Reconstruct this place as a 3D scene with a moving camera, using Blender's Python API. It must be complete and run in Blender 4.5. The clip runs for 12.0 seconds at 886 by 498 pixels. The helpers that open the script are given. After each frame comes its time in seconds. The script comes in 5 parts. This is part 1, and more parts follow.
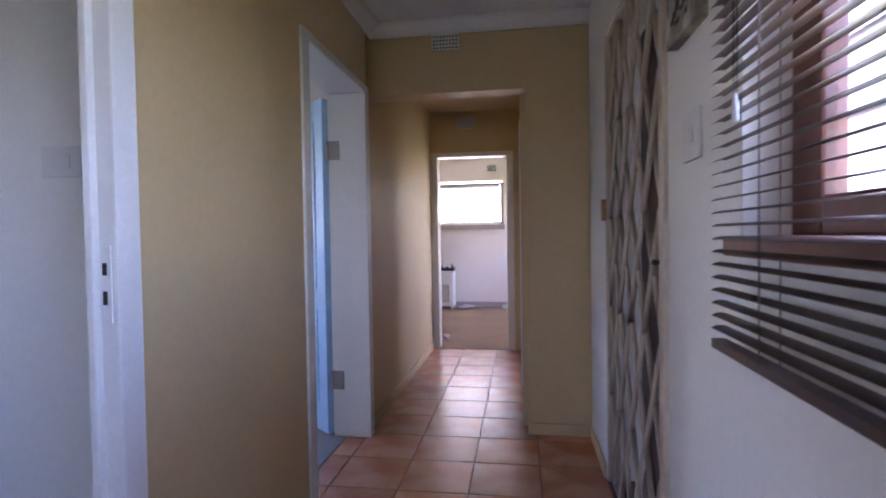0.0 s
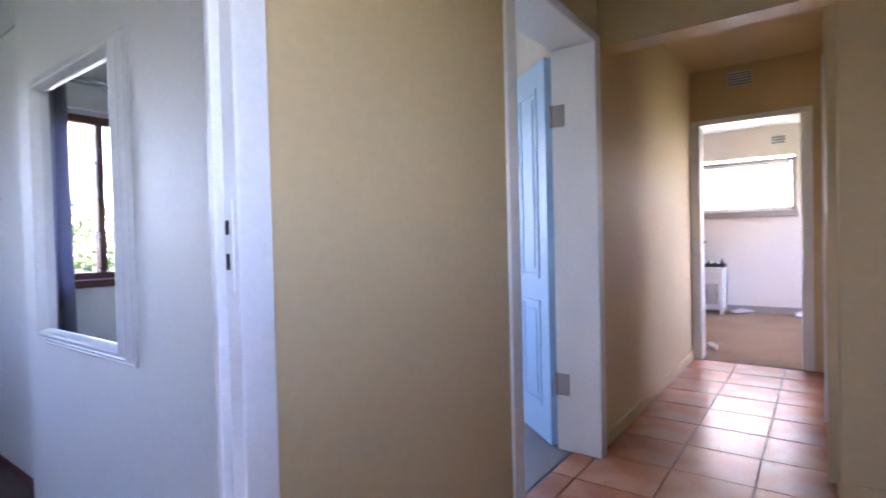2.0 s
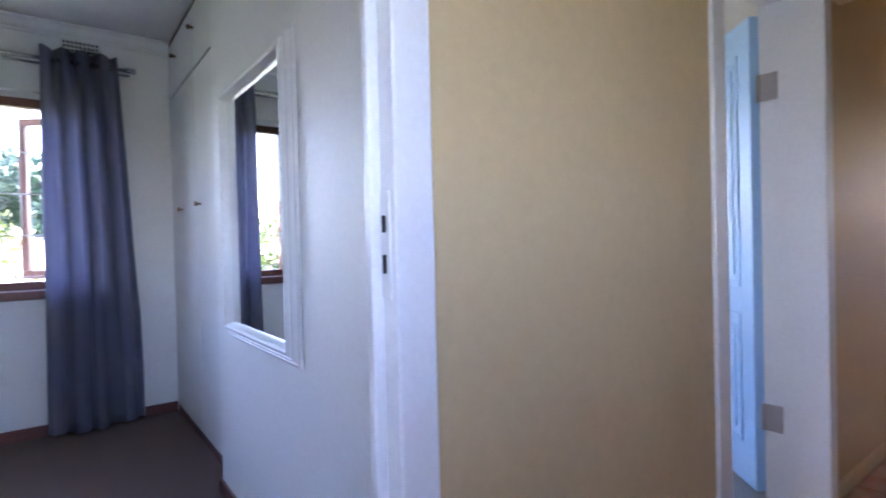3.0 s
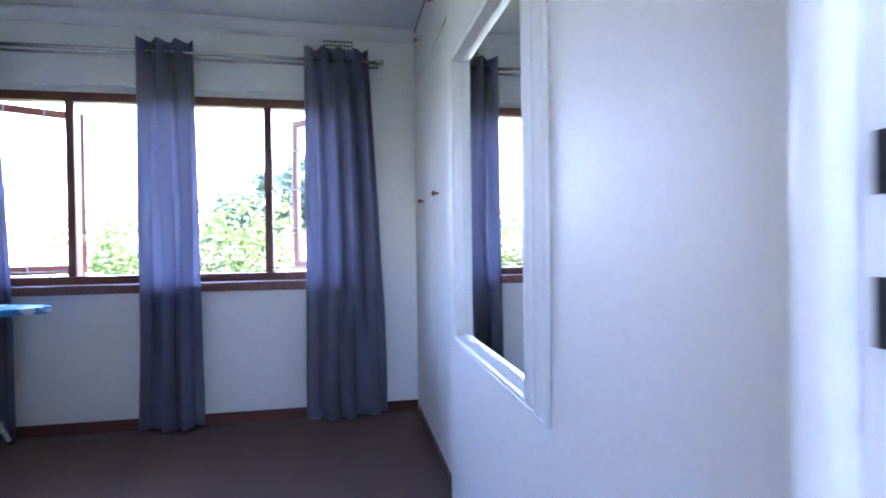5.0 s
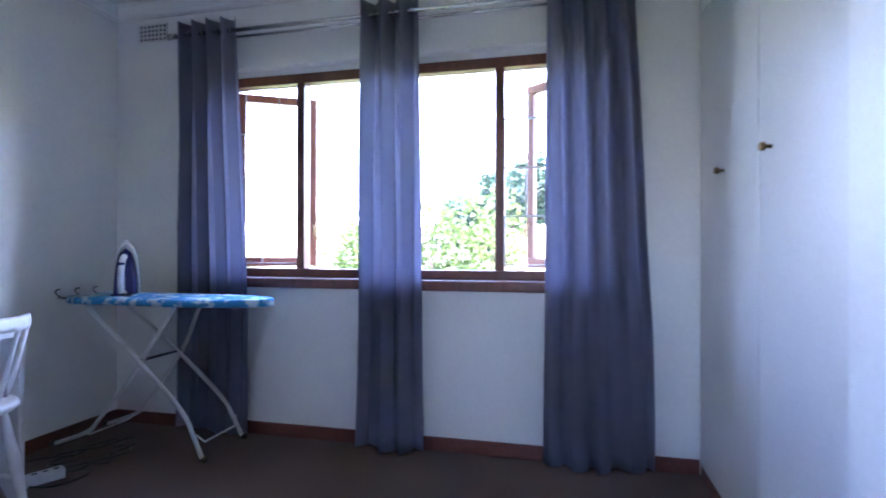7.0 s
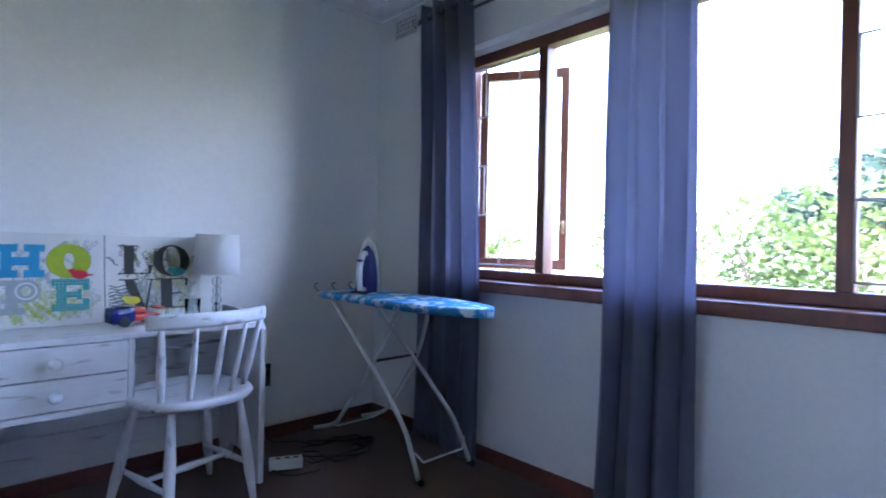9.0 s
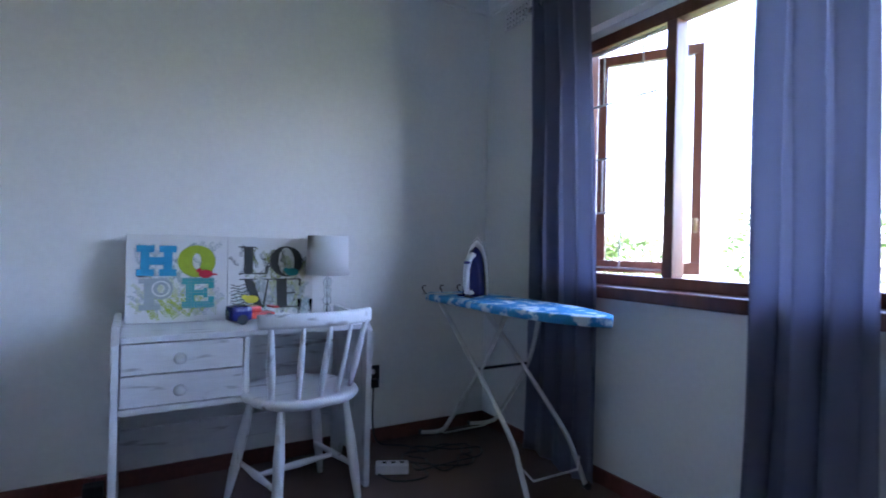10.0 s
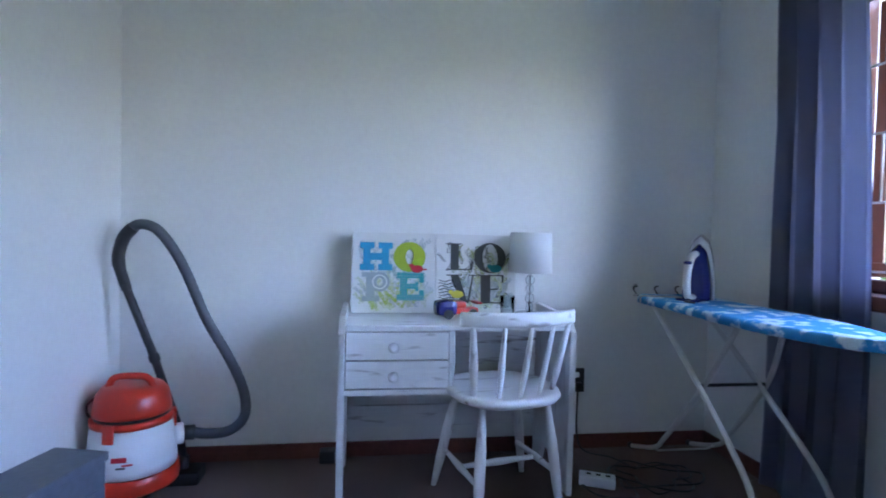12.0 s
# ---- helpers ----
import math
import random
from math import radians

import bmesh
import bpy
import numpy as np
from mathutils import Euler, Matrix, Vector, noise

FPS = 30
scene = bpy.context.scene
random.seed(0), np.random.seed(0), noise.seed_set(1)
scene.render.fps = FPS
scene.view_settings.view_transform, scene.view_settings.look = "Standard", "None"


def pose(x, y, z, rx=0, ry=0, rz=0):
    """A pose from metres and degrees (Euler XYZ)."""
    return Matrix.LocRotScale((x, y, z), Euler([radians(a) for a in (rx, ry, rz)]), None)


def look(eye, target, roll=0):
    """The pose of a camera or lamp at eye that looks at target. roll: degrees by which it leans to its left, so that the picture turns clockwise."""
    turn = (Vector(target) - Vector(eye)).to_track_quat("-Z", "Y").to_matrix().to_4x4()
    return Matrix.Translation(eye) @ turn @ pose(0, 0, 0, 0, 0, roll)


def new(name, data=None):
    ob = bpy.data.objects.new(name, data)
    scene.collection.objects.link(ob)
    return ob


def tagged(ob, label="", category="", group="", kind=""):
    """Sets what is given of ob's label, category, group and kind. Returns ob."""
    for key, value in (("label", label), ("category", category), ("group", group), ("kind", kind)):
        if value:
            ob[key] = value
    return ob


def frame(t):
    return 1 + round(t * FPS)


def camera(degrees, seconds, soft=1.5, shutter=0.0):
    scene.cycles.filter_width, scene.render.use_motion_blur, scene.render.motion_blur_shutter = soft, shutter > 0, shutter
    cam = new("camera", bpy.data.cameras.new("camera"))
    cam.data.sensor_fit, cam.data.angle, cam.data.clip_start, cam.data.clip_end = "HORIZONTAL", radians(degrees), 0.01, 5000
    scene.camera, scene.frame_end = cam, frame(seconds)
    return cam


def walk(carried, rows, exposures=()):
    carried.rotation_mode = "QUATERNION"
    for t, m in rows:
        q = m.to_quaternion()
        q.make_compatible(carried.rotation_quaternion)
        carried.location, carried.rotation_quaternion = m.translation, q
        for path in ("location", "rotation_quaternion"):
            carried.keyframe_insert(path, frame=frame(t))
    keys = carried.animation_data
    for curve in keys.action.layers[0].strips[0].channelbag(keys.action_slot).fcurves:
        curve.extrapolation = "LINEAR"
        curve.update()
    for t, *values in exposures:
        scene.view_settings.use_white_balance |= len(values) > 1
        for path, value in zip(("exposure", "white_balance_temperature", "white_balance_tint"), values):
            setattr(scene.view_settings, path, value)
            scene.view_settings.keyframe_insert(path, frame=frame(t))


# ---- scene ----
cam = camera(81.0, 12.0, soft=1.8, shutter=0.4)
PATH = [
    (0, (0.926, 0.819, 1.201), (0.629, 2.796, 1.149), -0.9),
    (0.5, (0.91, 0.954, 1.148), (0.482, 2.908, 1.096), -1.1),
    (1, (0.9, 1.084, 1.127), (0.28, 2.985, 1.078), -1.3),
    (1.5, (0.943, 1.2, 1.123), (-0.002, 2.962, 1.078), -1.3),
    (2, (0.915, 1.289, 1.109), (-0.266, 2.903, 1.068), -1.4),
    (2.5, (0.82, 1.372, 1.103), (-0.584, 2.795, 1.07), -1.6),
    (3, (0.735, 1.413, 1.107), (-0.865, 2.613, 1.082), -1.4),
    (3.5, (0.64, 1.462, 1.105), (-1.097, 2.454, 1.084), -1.0),
    (3.7, (0.6, 1.492, 1.111), (-1.178, 2.406, 1.087), -1.2),
    (5.5, (0.001, 1.618, 1.1), (-1.99, 1.802, 1.08), -0.3),
    (6, (-0.211, 1.536, 1.08), (-2.211, 1.543, 1.066), -0.2),
    (6.5, (-0.414, 1.534, 1.071), (-2.398, 1.284, 1.062), -0.1),
    (7, (-0.589, 1.464, 1.038), (-2.535, 1.002, 1.041), 0.1),
    (7.2, (-0.664, 1.476, 1.052), (-2.58, 0.904, 1.044), 0.0),
    (9, (-1.284, 1.431, 1.038), (-2.662, -0.018, 1.033), 1.3),
    (9.5, (-1.344, 1.374, 1.02), (-2.553, -0.219, 1.02), 1.3),
    (10, (-1.398, 1.345, 1.028), (-2.421, -0.374, 1.027), 1.3),
    (10.5, (-1.447, 1.318, 1.039), (-2.258, -0.51, 1.027), 1.5),
    (11, (-1.449, 1.281, 1.035), (-2.087, -0.614, 1.015), 1.5),
    (11.5, (-1.45, 1.279, 1.051), (-1.9, -0.669, 1.008), 1.5),
    (12, (-1.438, 1.272, 1.055), (-1.726, -0.706, 1.001), 1.4),
]

EXPOSURES = [(0.0, 4.68, 6000, 44), (1.5, 5.12, 6100, 41), (2.5, 5.4, 6100, 40), (3.5, 5.12, 5900, 38), (5.5, 5.65, 5750, 37), (6.5, 5.6, 5750, 37), (9.0, 5.2, 5650, 33), (10.5, 4.92, 5750, 31), (12.0, 5.4, 5650, 29)]
walk(cam, [(t, look(eye, target, roll)) for t, eye, target, roll in PATH], EXPOSURES)

# ---- world and light ----
world = bpy.data.worlds.new("sky")
scene.world = world
world.use_nodes = True
sky = world.node_tree.nodes.new("ShaderNodeTexSky")
sky.sky_type = "NISHITA"
sky.sun_disc = False
sky.sun_elevation, sky.sun_rotation = radians(58), radians(20)
sky.dust_density = 2.0
world.node_tree.links.new(sky.outputs[0], world.node_tree.nodes["Background"].inputs[0])
world.node_tree.nodes["Background"].inputs[1].default_value = 0.15
sun_data = bpy.data.lights.new("sun", "SUN")
sun_data.energy, sun_data.angle, sun_data.color = 2.2, radians(0.5), (1.0, 0.95, 0.86)
sun = new("sun", sun_data)
sun.matrix_world = look((0, 0, 20), Vector((0, 0, 20)) - Vector((math.sin(radians(20)) * math.cos(radians(58)), math.cos(radians(20)) * math.cos(radians(58)), math.sin(radians(58)))))


# ---- materials ----
def material(name, color, rough=0.6, metal=0.0, vary=0.12, scale=6.0, fine=120.0, bump=0.15, bump_scale=None, spec=0.5, second=None, mix_scale=3.0, mix=(0.45, 0.6), coat=0.0, per_object=0.0, sheen=0.0, stretch=(1, 1, 1)):
    """Painted or plain surface: broad stains, fine grain, a second colour in worn patches and relief."""
    m = bpy.data.materials.new(name)
    m.use_nodes = True
    n, l = m.node_tree.nodes, m.node_tree.links
    b = n["Principled BSDF"]
    co = n.new("ShaderNodeTexCoord")
    mp = n.new("ShaderNodeMapping")
    mp.inputs["Scale"].default_value = stretch
    l.new(co.outputs["Object"], mp.inputs[0])
    big, small = n.new("ShaderNodeTexNoise"), n.new("ShaderNodeTexNoise")
    big.inputs["Scale"].default_value, big.inputs["Detail"].default_value = scale, 4
    small.inputs["Scale"].default_value, small.inputs["Detail"].default_value = fine, 3
    for t in (big, small):
        l.new(mp.outputs[0], t.inputs["Vector"])
    add = n.new("ShaderNodeMath")
    add.operation = "ADD"
    l.new(big.outputs[0], add.inputs[0])
    l.new(small.outputs[0], add.inputs[1])
    rng = n.new("ShaderNodeMapRange")
    rng.inputs[1].default_value, rng.inputs[2].default_value = 0.6, 1.4
    rng.inputs[3].default_value, rng.inputs[4].default_value = 1 - vary, 1 + vary
    l.new(add.outputs[0], rng.inputs[0])
    value = rng.outputs[0]
    if per_object:
        info, obr, mul = n.new("ShaderNodeObjectInfo"), n.new("ShaderNodeMapRange"), n.new("ShaderNodeMath")
        obr.inputs[3].default_value, obr.inputs[4].default_value = 1 - per_object, 1 + per_object
        mul.operation = "MULTIPLY"
        l.new(info.outputs["Random"], obr.inputs[0])
        l.new(obr.outputs[0], mul.inputs[0])
        l.new(value, mul.inputs[1])
        value = mul.outputs[0]
    hsv = n.new("ShaderNodeHueSaturation")
    hsv.inputs["Color"].default_value = (*color, 1)
    if second:
        pat, ramp, mx = n.new("ShaderNodeTexNoise"), n.new("ShaderNodeValToRGB"), n.new("ShaderNodeMix")
        pat.inputs["Scale"].default_value, pat.inputs["Detail"].default_value = mix_scale, 5
        ramp.color_ramp.elements[0].position, ramp.color_ramp.elements[1].position = mix
        mx.data_type = "RGBA"
        mx.inputs["A"].default_value, mx.inputs["B"].default_value = (*color, 1), (*second, 1)
        l.new(mp.outputs[0], pat.inputs["Vector"])
        l.new(pat.outputs[0], ramp.inputs[0])
        l.new(ramp.outputs[0], mx.inputs["Factor"])
        l.new(mx.outputs["Result"], hsv.inputs["Color"])
    l.new(value, hsv.inputs["Value"])
    l.new(hsv.outputs[0], b.inputs["Base Color"])
    b.inputs["Roughness"].default_value, b.inputs["Metallic"].default_value = rough, metal
    b.inputs["Specular IOR Level"].default_value = spec
    b.inputs["Coat Weight"].default_value = coat
    b.inputs["Sheen Weight"].default_value = sheen
    if bump:
        bp = n.new("ShaderNodeBump")
        bp.inputs["Strength"].default_value, bp.inputs["Distance"].default_value = bump, 0.004
        rel = small
        if bump_scale:
            rel = n.new("ShaderNodeTexNoise")
            rel.inputs["Scale"].default_value, rel.inputs["Detail"].default_value = bump_scale, 4
            l.new(mp.outputs[0], rel.inputs["Vector"])
        l.new(rel.outputs[0], bp.inputs["Height"])
        l.new(bp.outputs[0], b.inputs["Normal"])
    return m


def glass_material(name, color=(0.95, 0.98, 0.97), rough=0.0, ior=1.1):
    m = bpy.data.materials.new(name)
    m.use_nodes = True
    n, l = m.node_tree.nodes, m.node_tree.links
    out = n["Material Output"]
    gloss, clear, fres, mx = n.new("ShaderNodeBsdfGlossy"), n.new("ShaderNodeBsdfTransparent"), n.new("ShaderNodeFresnel"), n.new("ShaderNodeMixShader")
    gloss.inputs["Roughness"].default_value = rough
    clear.inputs[0].default_value = (*color, 1)
    fres.inputs[0].default_value = ior
    l.new(fres.outputs[0], mx.inputs[0])
    l.new(clear.outputs[0], mx.inputs[1])
    l.new(gloss.outputs[0], mx.inputs[2])
    l.new(mx.outputs[0], out.inputs[0])
    return m


def cloth_material(name, color, through_light=0.25, vary=0.15, glow_color=None):
    m = material(name, color, rough=0.9, vary=vary, scale=4, fine=350, bump=0.35, spec=0.15, sheen=0.2)
    n, l = m.node_tree.nodes, m.node_tree.links
    tr, mx, out = n.new("ShaderNodeBsdfTranslucent"), n.new("ShaderNodeMixShader"), n["Material Output"]
    tr.inputs[0].default_value = (*(glow_color or [min(1, c * 1.3) for c in color]), 1)
    mx.inputs[0].default_value = through_light
    l.new(n["Principled BSDF"].outputs[0], mx.inputs[1])
    l.new(tr.outputs[0], mx.inputs[2])
    l.new(mx.outputs[0], out.inputs[0])
    return m


M_WHITE_WALL = material("white_wall_paint", (0.80, 0.80, 0.775), rough=0.5, vary=0.04, scale=1.6, fine=45, bump=0.12, bump_scale=30)
M_CREAM_WALL = material("cream_wall_paint", (0.58, 0.435, 0.235), rough=0.45, vary=0.06, scale=1.4, fine=35, bump=0.09, bump_scale=22)
M_FAR_WALL = material("pale_wall_paint", (0.74, 0.68, 0.62), rough=0.55, vary=0.04, scale=1.5, fine=40, bump=0.1)
M_CEILING = material("ceiling_paint", (0.80, 0.80, 0.79), rough=0.75, vary=0.04, scale=1.2, fine=30, bump=0.12)
M_ENAMEL = material("white_enamel", (0.74, 0.74, 0.72), rough=0.32, vary=0.05, scale=3, fine=60, bump=0.06, bump_scale=14)
M_CARPET = material("brown_carpet", (0.115, 0.068, 0.050), rough=0.95, vary=0.35, scale=2.2, fine=420, bump=0.9, bump_scale=500, spec=0.1, sheen=0.15)
M_TAN_CARPET = material("tan_carpet", (0.27, 0.185, 0.12), rough=0.95, vary=0.25, scale=2.0, fine=400, bump=0.8, bump_scale=450, spec=0.1)
M_GREY_CARPET = material("grey_carpet", (0.25, 0.26, 0.27), rough=0.95, vary=0.2, scale=2.0, fine=400, bump=0.8, bump_scale=450, spec=0.1)
M_TILE = material("terracotta_tile", (0.42, 0.165, 0.08), rough=0.27, vary=0.16, scale=5, fine=60, bump=0.25, bump_scale=7, per_object=0.10, second=(0.47, 0.23, 0.13), mix_scale=4)
M_GROUT = material("grout", (0.12, 0.075, 0.055), rough=0.9, vary=0.2, fine=200)
M_REDWOOD = material("red_brown_wood", (0.17, 0.062, 0.038), rough=0.38, vary=0.3, scale=3, fine=30, bump=0.15, stretch=(1, 1, 0.2))
M_SKIRT = material("dark_red_skirting", (0.14, 0.045, 0.03), rough=0.5, vary=0.3, scale=4, fine=50)
M_CURTAIN = cloth_material("slate_blue_curtain_cloth", (0.175, 0.18, 0.24), 0.5, 0.15, (0.40, 0.41, 0.51))
M_CHROME = material("brushed_steel", (0.62, 0.62, 0.63), rough=0.25, metal=1.0, vary=0.05, fine=80, bump=0.02)
M_BRASS = material("aged_brass", (0.30, 0.19, 0.10), rough=0.4, metal=0.9, vary=0.25, fine=90)
M_MIRROR = material("silvered_mirror", (0.90, 0.92, 0.92), rough=0.015, metal=1.0, vary=0.0, bump=0.0)
M_GLASS = glass_material("window_glass")
M_BLACK = material("black_plastic", (0.02, 0.02, 0.022), rough=0.4, vary=0.2, bump=0.05)
# near-black colour that stands in for the shade inside holes and gaps
M_HOLE_SHADE = material("dark_hole_shade", (0.015, 0.013, 0.012), rough=0.9, bump=0)
M_WORN = material("distressed_white_paint", (0.76, 0.76, 0.755), rough=0.5, vary=0.08, scale=5, fine=70, bump=0.25, second=(0.30, 0.27, 0.25), mix_scale=30, mix=(0.61, 0.72), stretch=(0.16, 1, 1))
M_WORN_UP = material("distressed_white_turned_wood", (0.76, 0.76, 0.755), rough=0.5, vary=0.08, scale=5, fine=70, bump=0.25, second=(0.30, 0.27, 0.25), mix_scale=30, mix=(0.60, 0.70), stretch=(1, 1, 0.14))
M_GATE = material("grey_cream_gate_paint", (0.58, 0.50, 0.41), rough=0.4, metal=0.0, vary=0.1, fine=80, bump=0.08)
M_GATE_BACK = material("dark_door_wood", (0.05, 0.02, 0.013), rough=0.45, vary=0.3, scale=3, fine=30, stretch=(1, 1, 0.2))


# ---- building helpers ----
def box(bm, x0, x1, y0, y1, z0, z1, bevel=0.0, m=None):
    vs = [bm.verts.new((x, y, z)) for x in (x0, x1) for y in (y0, y1) for z in (z0, z1)]
    fs = [bm.faces.new([vs[i] for i in f]) for f in ((0, 1, 3, 2), (4, 6, 7, 5), (0, 4, 5, 1), (2, 3, 7, 6), (0, 2, 6, 4), (1, 5, 7, 3))]
    if bevel:
        es = list({e for f in fs for e in f.edges})
        r = bmesh.ops.bevel(bm, geom=es, offset=bevel, segments=2, affect="EDGES", profile=0.6)
        vs = list({v for f in r["faces"] for v in f.verts} | {v for v in vs if v.is_valid})
    if m is not None:
        bmesh.ops.transform(bm, matrix=m, verts=vs)
    return vs


def tube(bm, points, radius, sides=10, cap=True):
    """A round bar along points; radius a number or one for each point."""
    pts = [Vector(p) for p in points]
    rad = radius if isinstance(radius, (list, tuple)) else [radius] * len(pts)
    rings, normal = [], None
    for i, p in enumerate(pts):
        t = ((pts[min(i + 1, len(pts) - 1)] - pts[max(i - 1, 0)])).normalized()
        if normal is None:
            normal = t.orthogonal().normalized()
        normal = (normal - t * normal.dot(t)).normalized()
        side = t.cross(normal)
        rings.append([bm.verts.new(p + rad[i] * (normal * math.cos(a) + side * math.sin(a))) for a in [2 * math.pi * k / sides for k in range(sides)]])
    for r0, r1 in zip(rings, rings[1:]):
        for k in range(sides):
            f = bm.faces.new((r0[k], r0[(k + 1) % sides], r1[(k + 1) % sides], r1[k]))
            f.smooth = True
    if cap:
        bm.faces.new(rings[0][::-1])
        bm.faces.new(rings[-1])


def lathe(bm, profile, sides=24, at=(0, 0, 0), sx=1.0, sy=1.0):
    """A turned shape from (radius, height) pairs."""
    rings = [[bm.verts.new((at[0] + sx * r * math.cos(2 * math.pi * k / sides), at[1] + sy * r * math.sin(2 * math.pi * k / sides), at[2] + z)) for k in range(sides)] for r, z in profile]
    for r0, r1 in zip(rings, rings[1:]):
        for k in range(sides):
            f = bm.faces.new((r0[k], r0[(k + 1) % sides], r1[(k + 1) % sides], r1[k]))
            f.smooth = True
    bm.faces.new(rings[0][::-1])
    bm.faces.new(rings[-1])


def smooth_path(points, n=8):
    """Points of a smooth curve through the given ones."""
    p = [Vector(q) for q in points]
    p = [2 * p[0] - p[1]] + p + [2 * p[-1] - p[-2]]
    out = []
    for a, b, c, d in zip(p, p[1:], p[2:], p[3:]):
        for k in range(n):
            t = k / n
            out.append(0.5 * (2 * b + (c - a) * t + (2 * a - 5 * b + 4 * c - d) * t * t + (3 * b - a - 3 * c + d) * t ** 3))
    return out + [p[-2]]


def mesh_object(name, bm, mat, parent=None):
    bmesh.ops.recalc_face_normals(bm, faces=bm.faces)
    me = bpy.data.meshes.new(name)
    bm.to_mesh(me)
    bm.free()
    if mat:
        me.materials.append(mat)
    ob = new(name, me)
    ob.parent = parent
    return ob


def part(name, bm, mat, parent, label=""):
    return tagged(mesh_object(name, bm, mat, parent), label)


def thing(name, label, category, m=None, group="", kind=""):
    ob = new(name)
    ob.matrix_world = m or Matrix()
    return tagged(ob, label, category, group, kind)


def boxes_part(name, rows, mat, parent, label="", bevel=0.0):
    bm = bmesh.new()
    for r in rows:
        box(bm, *r, bevel=bevel)
    return part(name, bm, mat, parent, label)


def structure(name, rows, mat, label, bevel=0.0):
    bm = bmesh.new()
    for r in rows:
        box(bm, *r, bevel=bevel)
    return tagged(mesh_object(name, bm, mat), label, name.split("_")[0], kind="structure")


# ---- plan ----
WX = -3.20          # inner face of the bedroom's window wall
SY = -1.19          # bedroom's south wall
NY = 2.00           # bedroom's mirror wall
HX = 0.02           # hall's left wall face
GX = 1.33           # hall's gate wall face
AY = 3.95           # wall with the passage opening
EY = 6.24           # wall at the passage's end
FY = 9.45           # back wall of the far bedroom
CUP_Y = NY + 0.065  # face of the built-in cupboard
H = 2.49            # ceiling height
EX = -0.36          # bedroom's east wall face south of its door
W_Y0, W_Y1, W_Z0, W_Z1 = -0.50, 1.64, 0.87, 2.035   # bedroom window opening

# floors
structure("floor_bedroom", [(WX - 0.3, -0.13, SY - 0.15, NY + 0.75, -0.12, 0.0)], M_CARPET, "dark brown cut-pile bedroom carpet")
structure("floor_hall", [(-0.13, 1.6, -2.6, EY, -0.12, -0.006)], M_GROUT, "dark grout bed under terracotta hall tiles")
structure("floor_second_room", [(-3.4, -0.13, NY + 0.75, EY + 0.15, -0.12, 0.0)], M_GREY_CARPET, "grey carpet in the room behind the panelled door")
structure("floor_far_bedroom", [(-2.6, 2.6, EY, FY + 0.15, -0.12, 0.0)], M_TAN_CARPET, "tan carpet of the bedroom at the passage end")
structure("floor_side_room", [(1.6, 2.35, AY - 0.05, EY, -0.12, -0.004)], M_GROUT, "tiled floor of the side room off the passage")

# bedroom walls
T = 0.24
structure("wall_bedroom_west", [
    (WX - T, WX, SY - 0.15, W_Y0, 0, H), (WX - T, WX, W_Y1, NY + 0.75, 0, H),
    (WX - T, WX, W_Y0, W_Y1, 0, W_Z0), (WX - T, -3.258, W_Y0, W_Y1, W_Z1, 2.068), (WX - T, WX, W_Y0, W_Y1, 2.068, H)], M_WHITE_WALL, "white painted plaster wall with a wide window")
structure("wall_bedroom_south", [(WX, EX, SY - 0.15, SY, 0, H)], M_WHITE_WALL, "white painted plaster wall behind the desk")
structure("wall_bedroom_east", [(EX, HX - 0.003, SY - 0.15, 0.98, 0, H)], M_WHITE_WALL, "white painted plaster wall beside the bedroom door")
structure("wall_bedroom_north", [(-1.755, HX - 0.051, NY, NY + 0.12, 0, H)], M_WHITE_WALL, "white painted plaster wall holding the mirror")
structure("wall_room_divider", [(WX, HX - 0.212, NY + 0.63, NY + 0.75, 0, H)], M_WHITE_WALL, "plaster wall behind the built-in cupboard")

# hall and passage walls
structure("wall_hall_left", [
    (HX - 0.05, HX, 1.87, 2.12, 0, H), (HX - 0.21, HX, 2.12, 2.93, 0, H), (HX - 0.21, HX, 2.93, 3.83, 2.06, H),
    (HX - 0.21, HX - 0.03, 3.83, EY, 0, H), (HX - 0.16, HX, 0.98, 1.87, 2.06, H), (HX - 0.003, HX, -2.6, 0.98, 0, H)], M_CREAM_WALL, "cream painted plaster wall along hall and passage")
structure("wall_arch", [(0.97, GX, AY, AY + 0.14, 0, H), (HX - 0.03, 0.97, AY, AY + 0.14, 2.065, H)], M_CREAM_WALL, "cream wall with the open way into the passage")
structure("wall_passage_right", [(0.93, 1.08, AY + 0.14, 4.98, 0, H), (0.93, 1.08, 4.98, 5.78, 2.06, H), (0.93, 1.08, 5.78, EY, 0, H)], M_CREAM_WALL, "cream passage wall with a side doorway")
structure("wall_passage_end", [(-2.6, 0.02, EY, EY + 0.15, 0, H), (0.83, 2.6, EY, EY + 0.15, 0, H), (0.02, 0.83, EY, EY + 0.15, 2.03, H)], M_CREAM_WALL, "cream wall at the passage end with a doorway")
HW0, HW1, HWZ0, HWZ1 = 0.40, 1.846, 1.19, 2.12
structure("wall_gate", [
    (GX, GX + 0.24, 3.40, AY + 0.14, 0, H), (GX, GX + 0.24, 2.38, 3.40, 2.13, H), (GX, GX + 0.24, HW1, 2.38, 0, H),
    (GX, GX + 0.24, HW0, HW1, 0, HWZ0), (GX, GX + 0.24, HW0, HW1, HWZ1, H), (GX, GX + 0.24, -2.6, HW0, 0, H)], M_WHITE_WALL, "pale plaster wall with the security gate and a window")
